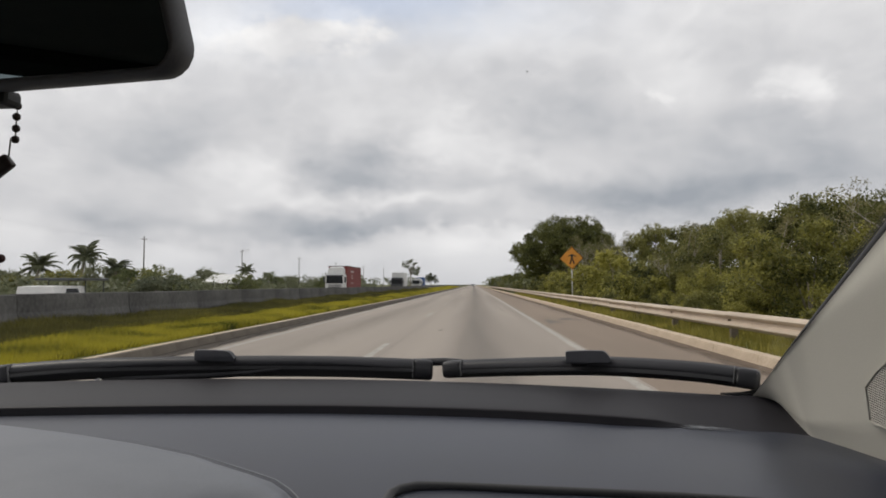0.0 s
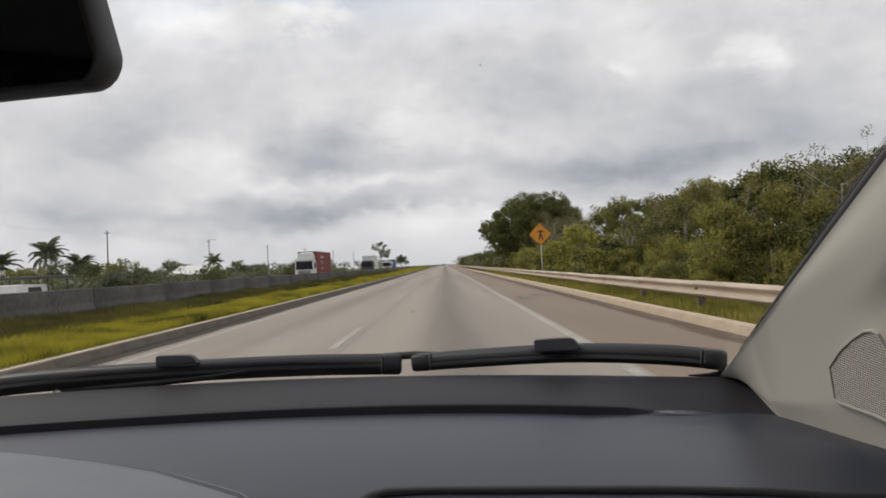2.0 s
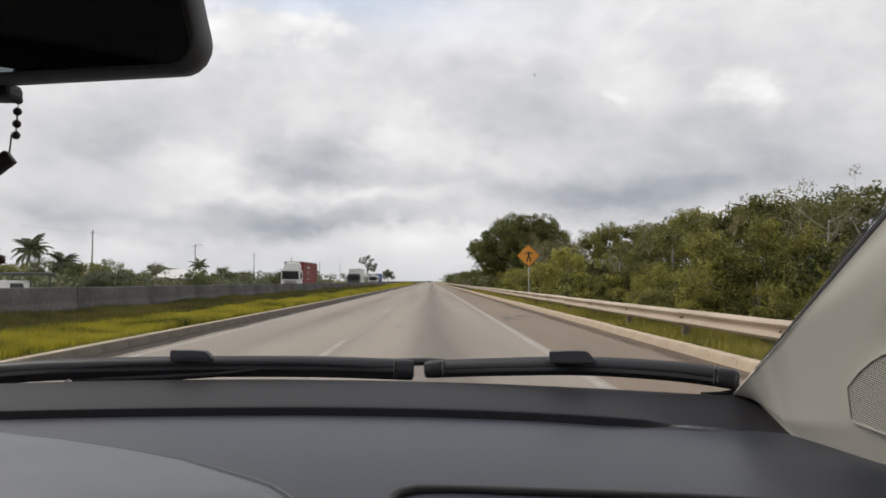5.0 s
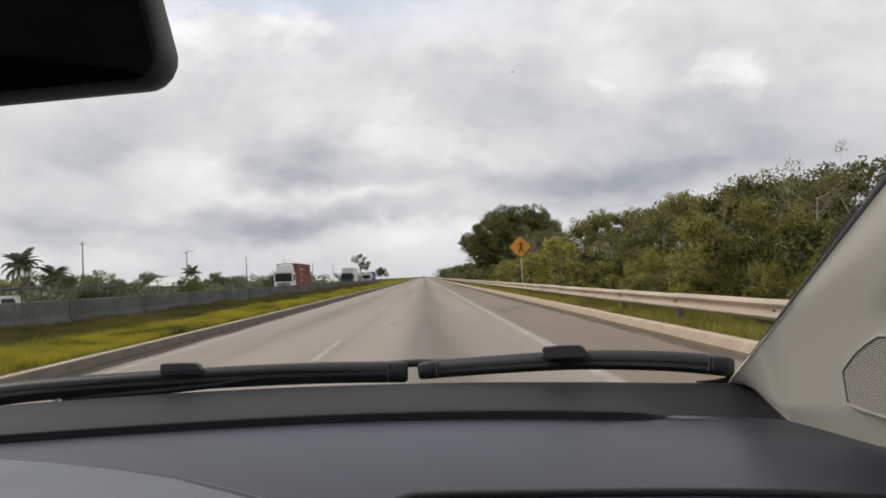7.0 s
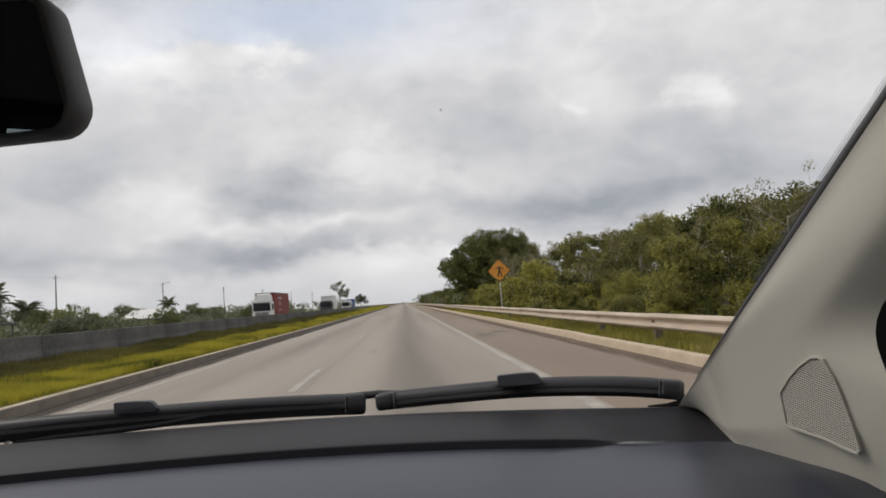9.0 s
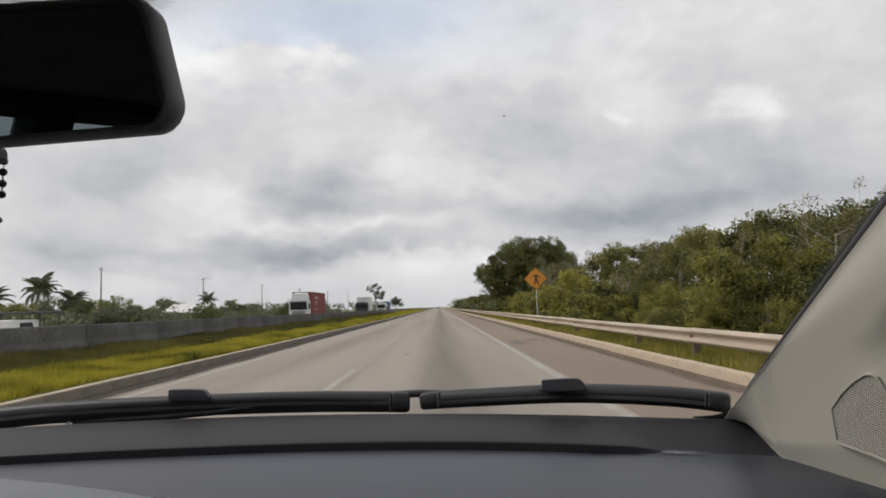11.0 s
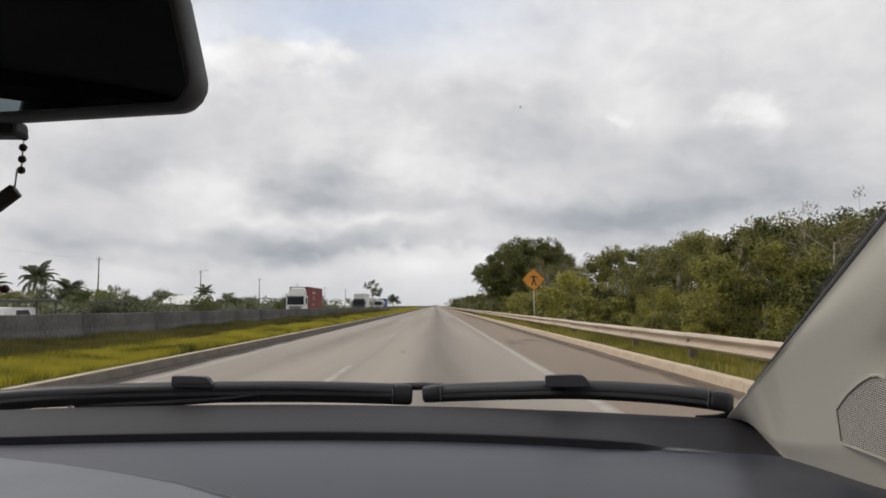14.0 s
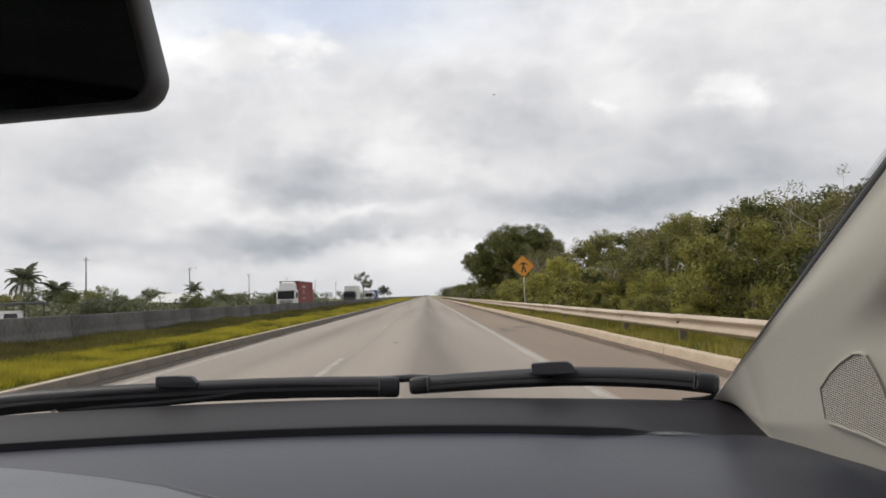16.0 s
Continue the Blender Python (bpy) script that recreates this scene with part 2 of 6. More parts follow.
VERGEM = leaf_mat("dry_verge", (0.110, 0.120, 0.022), (0.400, 0.345, 0.080), 0.38, 0.7, 2.0)
WEEDM = leaf_mat("dark_weeds", (0.040, 0.044, 0.014), (0.185, 0.165, 0.042), 0.30, 0.35, 2.8)
POLEM = mat("weathered_pole", (0.12, 0.11, 0.10), (0.22, 0.21, 0.19), 0.85, 3, 40, 0.2)
WIRE = mat("wire", (0.05, 0.05, 0.05), (0.08, 0.08, 0.08), 0.6, 3, 40, 0)
DASH = mat("grey_dash_plastic", (0.0210, 0.0250, 0.038), (0.0345, 0.0395, 0.0580), 0.36, 14, 900, 0.14, amount=0.45, spec=0.60, rough2=0.46)
DASHTOP = mat("dark_dash_plastic", (0.0162, 0.0152, 0.0184), (0.0216, 0.0203, 0.0245), 0.50, 3, 900, 0.14, amount=0.3, spec=0.22)
PADM = mat("light_grey_dash_plastic", (0.124, 0.134, 0.155), (0.178, 0.190, 0.214), 0.46, 9, 900, 0.12, amount=0.45)
BLACKP = mat("black_rubber", (0.020, 0.020, 0.022), (0.033, 0.033, 0.036), 0.48, 8, 300, 0.05)
WIPERM = mat("wiper_plastic", (0.015, 0.015, 0.0175), (0.024, 0.024, 0.028), 0.38, 8, 200, 0.05, spec=0.36)
HOUSING = mat("mirror_housing", (0.066, 0.065, 0.069), (0.092, 0.091, 0.096), 0.5, 6, 500, 0.05, spec=0.45)
TRIM = mat("beige_grey_trim", (0.49, 0.472, 0.418), (0.57, 0.550, 0.490), 0.62, 2.5, 900, 0.22, amount=0.4)
GRILLEM = mat("speaker_grille", (0.42, 0.405, 0.365), (0.50, 0.483, 0.440), 0.6, 4, 500, 0.05)
GRILLEDARK = mat("speaker_cloth", (0.085, 0.083, 0.078), (0.12, 0.117, 0.110), 0.8, 9, 500, 0.05)
HEAD = mat("headliner_cloth", (0.17, 0.17, 0.165), (0.22, 0.22, 0.212), 0.9, 6, 600, 0.2)
CABIN = mat("dark_cabin_cloth", (0.055, 0.058, 0.060), (0.085, 0.09, 0.092), 0.85, 6, 500, 0.1)
CARPAINT = mat("silver_car_paint", (0.30, 0.30, 0.31), (0.34, 0.34, 0.35), 0.35, 2, 900, 0.0, metal=0.6)
TYRE = mat("tyre", (0.015, 0.015, 0.015), (0.03, 0.03, 0.03), 0.8, 6, 80, 0.2)
RIM = mat("rim", (0.35, 0.35, 0.36), (0.45, 0.45, 0.46), 0.4, 4, 200, 0.0, metal=0.8)
BEAD = mat("wooden_bead", (0.018, 0.010, 0.008), (0.04, 0.022, 0.016), 0.4, 60, 400, 0.05)
CROSSM = mat("red_brown_wood", (0.06, 0.012, 0.010), (0.10, 0.022, 0.018), 0.4, 60, 400, 0.05)
CORD = mat("pale_cord", (0.30, 0.29, 0.28), (0.45, 0.44, 0.42), 0.7, 60, 400, 0.05)
SIGNO = mat("orange_sign_sheet", (0.62, 0.245, 0.022), (0.74, 0.32, 0.035), 0.45, 2, 60, 0.03)
SIGNB = mat("black_sign_paint", (0.012, 0.012, 0.010), (0.03, 0.028, 0.022), 0.5, 6, 60, 0.03)
SIGNP = mat("sign_post_paint", (0.45, 0.44, 0.42), (0.62, 0.61, 0.58), 0.6, 6, 60, 0.05)
TRWHITE = mat("white_truck_paint", (0.58, 0.58, 0.57), (0.74, 0.74, 0.73), 0.4, 1, 30, 0.03)
TRRED = mat("red_tarpaulin", (0.16, 0.030, 0.028), (0.24, 0.055, 0.050), 0.7, 0.8, 30, 0.15)
TRBLUE = mat("blue_truck_paint", (0.02, 0.06, 0.20), (0.035, 0.10, 0.30), 0.4, 1, 30, 0.03)
TRDARK = mat("dark_truck_paint", (0.03, 0.034, 0.036), (0.06, 0.066, 0.07), 0.45, 1, 30, 0.03)
TRGREY = mat("grey_tank_metal", (0.32, 0.33, 0.34), (0.45, 0.46, 0.47), 0.4, 1, 30, 0.03, metal=0.5)
LAMPGL = mat("headlamp_lens", (0.55, 0.56, 0.58), (0.7, 0.7, 0.72), 0.15, 6, 50, 0)
GLASSD = mat("dark_vehicle_glass", (0.015, 0.017, 0.02), (0.03, 0.033, 0.037), 0.08, 2, 50, 0)
BARS = mat("faded_white_lettering", (0.36, 0.27, 0.26), (0.46, 0.36, 0.35), 0.7, 4, 40, 0)
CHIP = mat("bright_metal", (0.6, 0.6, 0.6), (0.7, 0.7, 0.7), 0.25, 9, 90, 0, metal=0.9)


def dirt_mat(name, c1, c2, x_none, x_full):
    """Dirt that thins out raggedly from one edge of a strip to the other."""
    m = mat(name, c1, c2, 0.95, 2.2, 40, 0.4, stretch=(2, 0.3, 1), amount=0.9)
    n, l = m.node_tree.nodes, m.node_tree.links
    tc, sp, mp, nz, rg, ml, al = (n.new("ShaderNode" + k) for k in ("TexCoord", "SeparateXYZ", "Mapping", "TexNoise", "MapRange", "Math", "Math"))
    l.new(tc.outputs["Object"], sp.inputs[0])
    l.new(sp.outputs[0], rg.inputs["Value"])
    rg.inputs["From Min"].default_value, rg.inputs["From Max"].default_value = x_none, x_full
    mp.inputs["Scale"].default_value = (3.0, 0.14, 1)
    l.new(tc.outputs["Object"], mp.inputs[0])
    nz.inputs["Scale"].default_value, nz.inputs["Detail"].default_value, nz.inputs["Roughness"].default_value = 2.4, 7, 0.65
    l.new(mp.outputs[0], nz.inputs["Vector"])
    ml.operation = "MULTIPLY_ADD"
    l.new(rg.outputs[0], ml.inputs[0])
    ml.inputs[1].default_value = 0.85
    l.new(nz.outputs["Fac"], ml.inputs[2])
    al.operation, al.use_clamp = "MULTIPLY_ADD", True
    l.new(ml.outputs[0], al.inputs[0])
    al.inputs[1].default_value, al.inputs[2].default_value = 2.2, -1.35
    l.new(al.outputs[0], n["Principled BSDF"].inputs["Alpha"])
    return m


def band_mat(name, x, w, strength):
    """A soft oily film, strongest along its middle."""
    m = mat(name, (0.085, 0.080, 0.074), (0.120, 0.113, 0.104), 0.6, 0.8, 80, 0.2, stretch=(2, 0.05, 1))
    n, l = m.node_tree.nodes, m.node_tree.links
    tc, mp, ln, sp, nz, st, sh, al = (n.new("ShaderNode" + k) for k in ("TexCoord", "Math", "Math", "SeparateXYZ", "TexNoise", "Mapping", "MapRange", "Math"))
    l.new(tc.outputs["Object"], sp.inputs[0])
    mp.operation = "SUBTRACT"
    l.new(sp.outputs[0], mp.inputs[0])
    mp.inputs[1].default_value = x
    ln.operation = "ABSOLUTE"
    l.new(mp.outputs[0], ln.inputs[0])
    sh.interpolation_type = "SMOOTHSTEP"
    l.new(ln.outputs[0], sh.inputs["Value"])
    sh.inputs["From Min"].default_value, sh.inputs["From Max"].default_value, sh.inputs["To Min"].default_value, sh.inputs["To Max"].default_value = 0.0, w, strength, 0.0
    st.inputs["Scale"].default_value = (1.5, 0.05, 1)
    l.new(tc.outputs["Object"], st.inputs[0])
    nz.inputs["Scale"].default_value, nz.inputs["Detail"].default_value = 1.6, 5
    l.new(st.outputs[0], nz.inputs["Vector"])
    al.operation = "MULTIPLY"
    l.new(sh.outputs[0], al.inputs[0])
    l.new(nz.outputs["Fac"], al.inputs[1])
    l.new(al.outputs[0], n["Principled BSDF"].inputs["Alpha"])
    return m


DARKDOOR = mat("dark_door_opening", (0.003, 0.003, 0.003), (0.006, 0.006, 0.006), 0.8, 8, 300, 0.05, spec=0.1)
CLIPM = mat("wiper_clip_plastic", (0.024, 0.025, 0.031), (0.036, 0.037, 0.045), 0.5, 9, 300, 0.06)
# pale tone for the cap joints and for the clip's painted lit edge
BRIGHTEDGE = mat("pale_joint_lit_edge", (0.10, 0.10, 0.10), (0.17, 0.17, 0.17), 0.4, 8, 200, 0.05)
GUTTERDIRT = dirt_mat("gutter_silt", (0.026, 0.020, 0.015), (0.062, 0.049, 0.037), -4.88, -5.52)
KERBDIRT = dirt_mat("kerb_side_silt", (0.098, 0.070, 0.048), (0.160, 0.117, 0.082), 3.70, 4.36)

MIRROR = bpy.data.materials.new("mirror_glass")
MIRROR.use_nodes = True
_b = MIRROR.node_tree.nodes["Principled BSDF"]
_b.inputs["Base Color"].default_value, _b.inputs["Metallic"].default_value, _b.inputs["Roughness"].default_value = (0.130, 0.162, 0.172, 1), 1.0, 0.01

SCREEN = bpy.data.materials.new("windscreen_glass")
SCREEN.use_nodes = True
_n, _l = SCREEN.node_tree.nodes, SCREEN.node_tree.links
_n.clear()
_t, _g, _f, _m, _o = (_n.new("ShaderNode" + k) for k in ("BsdfTransparent", "BsdfGlossy", "Fresnel", "MixShader", "OutputMaterial"))
_t.inputs[0].default_value = (0.985, 0.98, 0.98, 1)
_g.inputs["Roughness"].default_value = 0.02
_f.inputs[0].default_value = 1.18
_l.new(_f.outputs[0], _m.inputs[0])
_l.new(_t.outputs[0], _m.inputs[1])
_l.new(_g.outputs[0], _m.inputs[2])
_l.new(_m.outputs[0], _o.inputs[0])


# ---------------------------------------------------------------- building helpers
def mesh_from(name, verts, faces, material, smooth=False):
    me = bpy.data.meshes.new(name)
    me.from_pydata([tuple(v) for v in verts], [], faces)
    me.materials.append(material)
    if smooth:
        for p in me.polygons:
            p.use_smooth = True
    me.update()
    return me


def part(name, bm, material, parent=None, label="", smooth=False, at=None):
    """One mesh object from a bmesh or a mesh, under a thing or a part."""
    if isinstance(bm, bmesh.types.BMesh):
        me = bpy.data.meshes.new(name)
        bm.to_mesh(me)
        bm.free()
        me.materials.append(material)
        if smooth:
            for p in me.polygons:
                p.use_smooth = True
    else:
        me = bm
    ob = new(name, me)
    ob.parent = parent
    if at is not None:
        ob.matrix_basis = at
    if label:
        ob["label"] = label
    return ob


def thing(name, label, category, at=None, group="", kind=""):
    ob = new(name)
    ob.empty_display_size = 0.1
    if at is not None:
        ob.matrix_basis = at
    return tagged(ob, label, category, group, kind)


def box(x0, x1, y0, y1, z0, z1, bevel=0.0, seg=2, bm=None):
    bm = bm or bmesh.new()
    r = bmesh.ops.create_cube(bm, size=1)
    bmesh.ops.scale(bm, vec=(x1 - x0, y1 - y0, z1 - z0), verts=r["verts"])
    bmesh.ops.translate(bm, vec=((x0 + x1) / 2, (y0 + y1) / 2, (z0 + z1) / 2), verts=r["verts"])
    if bevel:
        es = list({e for v in r["verts"] for e in v.link_edges})
        bmesh.ops.bevel(bm, geom=es, offset=bevel, segments=seg, affect="EDGES", profile=0.5)
    return bm


def rod(a, b, r0, r1=None, n=8, bm=None):
    """A tapered round bar from a to b."""
    bm = bm or bmesh.new()
    a, b = Vector(a), Vector(b)
    m = Matrix.Translation((a + b) / 2) @ (b - a).to_track_quat("Z", "Y").to_matrix().to_4x4()
    bmesh.ops.create_cone(bm, cap_ends=True, segments=n, radius1=r0, radius2=r0 if r1 is None else r1, depth=(b - a).length, matrix=m)
    return bm


def tube(points, radii, n=8):
    """A round bar along a bent line."""
    bm = bmesh.new()
    pts = [Vector(p) for p in points]
    rings = []
    for i, p in enumerate(pts):
        t = (pts[min(i + 1, len(pts) - 1)] - pts[max(i - 1, 0)]).normalized()
        q = t.to_track_quat("Z", "Y")
        rings.append([bm.verts.new(p + q @ Vector((math.cos(k * 2 * math.pi / n), math.sin(k * 2 * math.pi / n), 0)) * radii[i]) for k in range(n)])
    for a, b in zip(rings, rings[1:]):
        for k in range(n):
            bm.faces.new((a[k], a[(k + 1) % n], b[(k + 1) % n], b[k]))
    bm.faces.new(rings[0][::-1])
    bm.faces.new(rings[-1])
    return bm


def sweep(profile, points, closed=True, frames=None):
    """A profile of (side, up) pairs carried along points, side being world x-y normal."""
    bm = bmesh.new()
    pts = [Vector(p) for p in points]
    rings = []
    for i, p in enumerate(pts):
        t = (pts[min(i + 1, len(pts) - 1)] - pts[max(i - 1, 0)]).normalized()
        s = t.cross(Vector((0, 0, 1))).normalized()
        u = s.cross(t)
        rings.append([bm.verts.new(p + s * a + u * b) for a, b in profile])
    k = len(profile)
    for a, b in zip(rings, rings[1:]):
        for j in range(k if closed else k - 1):
            bm.faces.new((a[j], b[j], b[(j + 1) % k], a[(j + 1) % k]))
    if closed:
        bm.faces.new(rings[0])
        bm.faces.new(rings[-1][::-1])
    bmesh.ops.recalc_face_normals(bm, faces=bm.faces)
    return bm


def grid_mesh(rows, thick=None):
    """A sheet through rows of points."""
    bm = bmesh.new()
    vs = [[bm.verts.new(p) for p in r] for r in rows]
    for a, b in zip(vs, vs[1:]):
        for i in range(len(a) - 1):
            bm.faces.new((a[i], a[i + 1], b[i + 1], b[i]))
    bmesh.ops.recalc_face_normals(bm, faces=bm.faces)
    if thick:
        bmesh.ops.solidify(bm, geom=bm.faces[:], thickness=thick)
    return bm


def prism(poly, origin, ex, ey, ez, depth, bevel=0.0):
    """A flat outline in the plane (ex, ey) at origin, given depth along ez."""
    bm = bmesh.new()
    o, ex, ey, ez = Vector(origin), Vector(ex), Vector(ey), Vector(ez)
    vs = [bm.verts.new(o + ex * a + ey * b) for a, b in poly]
    f = bm.faces.new(vs)
    r = bmesh.ops.extrude_face_region(bm, geom=[f])
    nv = [v for v in r["geom"] if isinstance(v, bmesh.types.BMVert)]
    bmesh.ops.translate(bm, vec=ez * depth, verts=nv)
    bmesh.ops.recalc_face_normals(bm, faces=bm.faces)
    if bevel:
        top = [e for e in bm.edges if all(v in nv for v in e.verts)]
        bmesh.ops.bevel(bm, geom=top, offset=bevel, segments=3, affect="EDGES", profile=0.5)
    return bm


def wheel_parts(parent, x, y, z, r, w, name="wheel"):
    bm = bmesh.new()
    bmesh.ops.create_cone(bm, cap_ends=True, segments=24, radius1=r, radius2=r, depth=w, matrix=Matrix.Rotation(radians(90), 4, "Y"))
    bmesh.ops.bevel(bm, geom=[e for e in bm.edges if len(e.link_faces) == 2 and any(len(f.verts) > 8 for f in e.link_faces)], offset=r * 0.09, segments=2, affect="EDGES")
    wl_ = part(name, bm, TYRE, parent, "black rubber tyre", True, Matrix.Translation((x, y, z)))
    bm = bmesh.new()
    bmesh.ops.create_cone(bm, cap_ends=True, segments=20, radius1=r * 0.58, radius2=r * 0.52, depth=w * 1.04, matrix=Matrix.Rotation(radians(90), 4, "Y"))
    part("rim", bm, RIM, wl_, "metal rim")
    return wl_


# ---------------------------------------------------------------- ground, road, kerbs
SECTION = [(-3500, 0.0), (-400, 0.2), (-70, 0.3), (-27, 0.25), (-22.2, -0.38), (-12.0, -0.38), (-10.5, 0.20), (-10.2, 0.25), (-9.8, 0.25), (-8.6, 0.23), (-7.2, 0.18), (-6.1, 0.14), (-5.80, 0.12), (-5.74, -0.06),
           (4.52, -0.06), (4.55, 0.11), (5.2, 0.10), (6.4, -0.05), (9.0, -0.25), (30, -0.4), (400, -0.2), (3500, 0.0)]
LONG = [-80, -20, 0, 10, 20, 30, 45, 60, 90, 140, 220, 400, 800, 1600, 4000]
rows = [[(x, y, z + (0.02 * math.sin(y * 0.9 + x) if -10 < x < -6 or 4.5 < x < 9 else 0)) for x, z in SECTION] for y in LONG]
tagged(part("ground", grid_mesh(rows), EARTH), "grassy earth ground of the roadside and fields", "ground", kind="structure")


def strip(name, x0, x1, z, material, y0=-60, y1=3200, n=24):
    ys = [y0 + (y1 - y0) * (i / n) ** 2.2 for i in range(n + 1)]
    return part(name, grid_mesh([[(x0, y, z), ((x0 + x1) / 2, y, z), (x1, y, z)] for y in ys]), material)


tagged(strip("road", -5.16, 2.12, 0.0, ASPHALT), "pale worn grey asphalt carriageway with two lanes", "road", kind="structure")
tagged(strip("road_shoulder", 2.12, 4.40, 0.0, SHOULDER), "brownish dusty asphalt hard shoulder beside the lane", "road", kind="structure")
tagged(strip("road_gutter", -5.57, -5.16, 0.0, GUTTER), "dark dirty asphalt gutter strip beside the kerb", "road", kind="structure")
tagged(strip("opposite_road", -21.8, -12.4, -0.36, ASPHALT), "grey asphalt carriageway behind the concrete barrier", "road", kind="structure")

rng = np.random.RandomState(3)


def stripe(name, x, y0, y1, w, parent, material=PAINT):
    """A worn painted stripe with ragged ends and edges."""
    n = max(2, int((y1 - y0) / 0.8))
    ys = np.linspace(y0, y1, min(n, 160))
    a = [(x - w / 2 + rng.uniform(-0.012, 0.012), y, 0.004) for y in ys]
    b = [(x + w / 2 + rng.uniform(-0.012, 0.012), y, 0.004) for y in ys]
    return part(name, grid_mesh([list(r) for r in zip(a, b)]), material, parent)


lines = thing("road_marking", "worn white painted edge lines and lane dashes on asphalt", "road marking", kind="structure")
stripe("edge_line", 1.98, -60, 120, 0.15, lines)
stripe("edge_line", 1.98, 120, 1500, 0.15, lines)
stripe("edge_line", -4.80, -60, 120, 0.13, lines, FAINT)
stripe("edge_line", -4.80, 120, 1500, 0.13, lines, FAINT)
for k in range(-4, 30):
    stripe("lane_dash", -1.80, 11.0 + 16 * k, 14.8 + 16 * k, 0.13, lines)
# soft oil streaks along the lanes, a sealed seam and stains
SEAL = mat("dark_crack_seal", (0.210, 0.186, 0.161), (0.300, 0.268, 0.232), 0.8, 2, 60, 0.2, stretch=(3, 0.3, 1), amount=0.9)
for x, w, strength in ((0.12, 0.85, 0.46), (-3.45, 0.8, 0.14)):
    ys = [-60 + 460 * (i / 40) ** 1.6 for i in range(41)]
    part("wheel_streak", grid_mesh([[(x - w, y, 0.002), (x + w, y, 0.002)] for y in ys]), band_mat("oil_stained_lane", x, w, strength), lines, "darker oily streak along the lane")
ys = [7 + 0.7 * i for i in range(90)]
part("crack_seal", grid_mesh([[(-1.62 + 0.02 * math.sin(y * 0.4) + 0.006 * math.sin(y * 5.1), y, 0.003), (-1.585 + 0.02 * math.sin(y * 0.4) + 0.008 * math.sin(y * 3.7), y, 0.003)] for y in ys]), SEAL, lines, "dark seam along the lane joint")


STAIN = mat("tar_stain", (0.075, 0.063, 0.052), (0.190, 0.160, 0.128), 0.7, 3, 30, 0.2, stretch=(1, 0.4, 1), amount=0.9)


def patch(x, y, rx, ry, material, z=0.003, n=44):
    bm = bmesh.new()
    vs = []
    for i in range(n):
        a = 2 * math.pi * i / n
        r = 1 + 0.3 * math.sin(3 * a + x) + 0.2 * math.sin(7 * a + y) + rng.uniform(-0.18, 0.18)
        vs.append(bm.verts.new((x + math.cos(a) * rx * r, y + math.sin(a) * ry * r, z)))
    bm.faces.new(vs)
    return bm


for x, y, rx, ry in ((2.55, 23.5, 0.22, 1.3), (3.3, 25, 0.35, 0.7), (-0.9, 19, 0.08, 0.25), (-2.6, 30, 0.06, 0.3), (-3.2, 16, 0.05, 0.2), (1.3, 34, 0.06, 0.5)):
    part("tar_stain", patch(x, y, rx, ry, STAIN), STAIN, lines, "dark stain on the asphalt")


def dirt_band(x0, x1, z, material, text):
    ys = [-60 + 320 * (i / 40) ** 1.6 for i in range(41)]
    part("dirt_band", grid_mesh([[(x0, y, z), (x1, y, z)] for y in ys]), material, lines, text)


dirt_band(3.50, 4.36, 0.003, KERBDIRT, "brown dirt washed up along the kerb")
dirt_band(-4.88, -5.56, 0.0055, GUTTERDIRT, "dark damp silt along the gutter")


def kerb_mesh(length, w, h, lip):
    bm = box(-w / 2, w / 2, 0.0006, length - 0.0006, -0.12, h, 0.010, 2)
    bm.verts.ensure_lookup_table()
    for v in bm.verts:
        v.co.x += lip * (1 if v.co.z < 0 else 0)
    me = bpy.data.meshes.new("kerb_stone")
    bm.to_mesh(me)
    bm.free()
    return me


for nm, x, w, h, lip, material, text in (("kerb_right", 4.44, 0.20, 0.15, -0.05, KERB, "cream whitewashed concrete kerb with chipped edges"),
                                         ("kerb_left", -5.62, 0.18, 0.15, 0.06, KERBGREY, "weathered concrete kerb with shade-darkened face beside the grass verge")):
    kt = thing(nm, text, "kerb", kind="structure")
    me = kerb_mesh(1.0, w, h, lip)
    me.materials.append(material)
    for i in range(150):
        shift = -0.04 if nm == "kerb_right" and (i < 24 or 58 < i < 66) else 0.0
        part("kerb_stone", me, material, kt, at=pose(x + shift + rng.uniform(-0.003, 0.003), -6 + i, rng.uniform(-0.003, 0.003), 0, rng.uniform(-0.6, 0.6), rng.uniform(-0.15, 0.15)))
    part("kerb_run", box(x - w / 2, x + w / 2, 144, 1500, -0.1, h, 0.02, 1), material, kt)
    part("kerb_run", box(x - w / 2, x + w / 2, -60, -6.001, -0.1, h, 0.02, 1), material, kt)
# the left kerb's top, painted paler because it catches more light than the face
part("kerb_lip", box(-5.700, -5.585, -60, 900, 0.1495, 0.1560, 0.003, 1), KERB, bpy.data.objects["kerb_left"], "pale kerb top painted as the lit face")

# ---------------------------------------------------------------- concrete barrier on the median
wallt = thing("barrier_wall", "dark stained grey concrete median barrier with panel joints", "wall", kind="structure")
prof = [(-0.16, -0.15), (0.16, -0.15), (0.15, 0.12), (0.10, 0.28), (0.085, 0.67), (0.07, 0.69), (-0.07, 0.69), (-0.085, 0.67), (-0.10, 0.28), (-0.15, 0.12)]
pm = sweep(prof, [(0, 0.012, 0), (0, 4.985, 0)])
wall_me = bpy.data.meshes.new("wall_panel")
pm.to_mesh(wall_me)
pm.free()
wall_me.materials.append(WALLC)
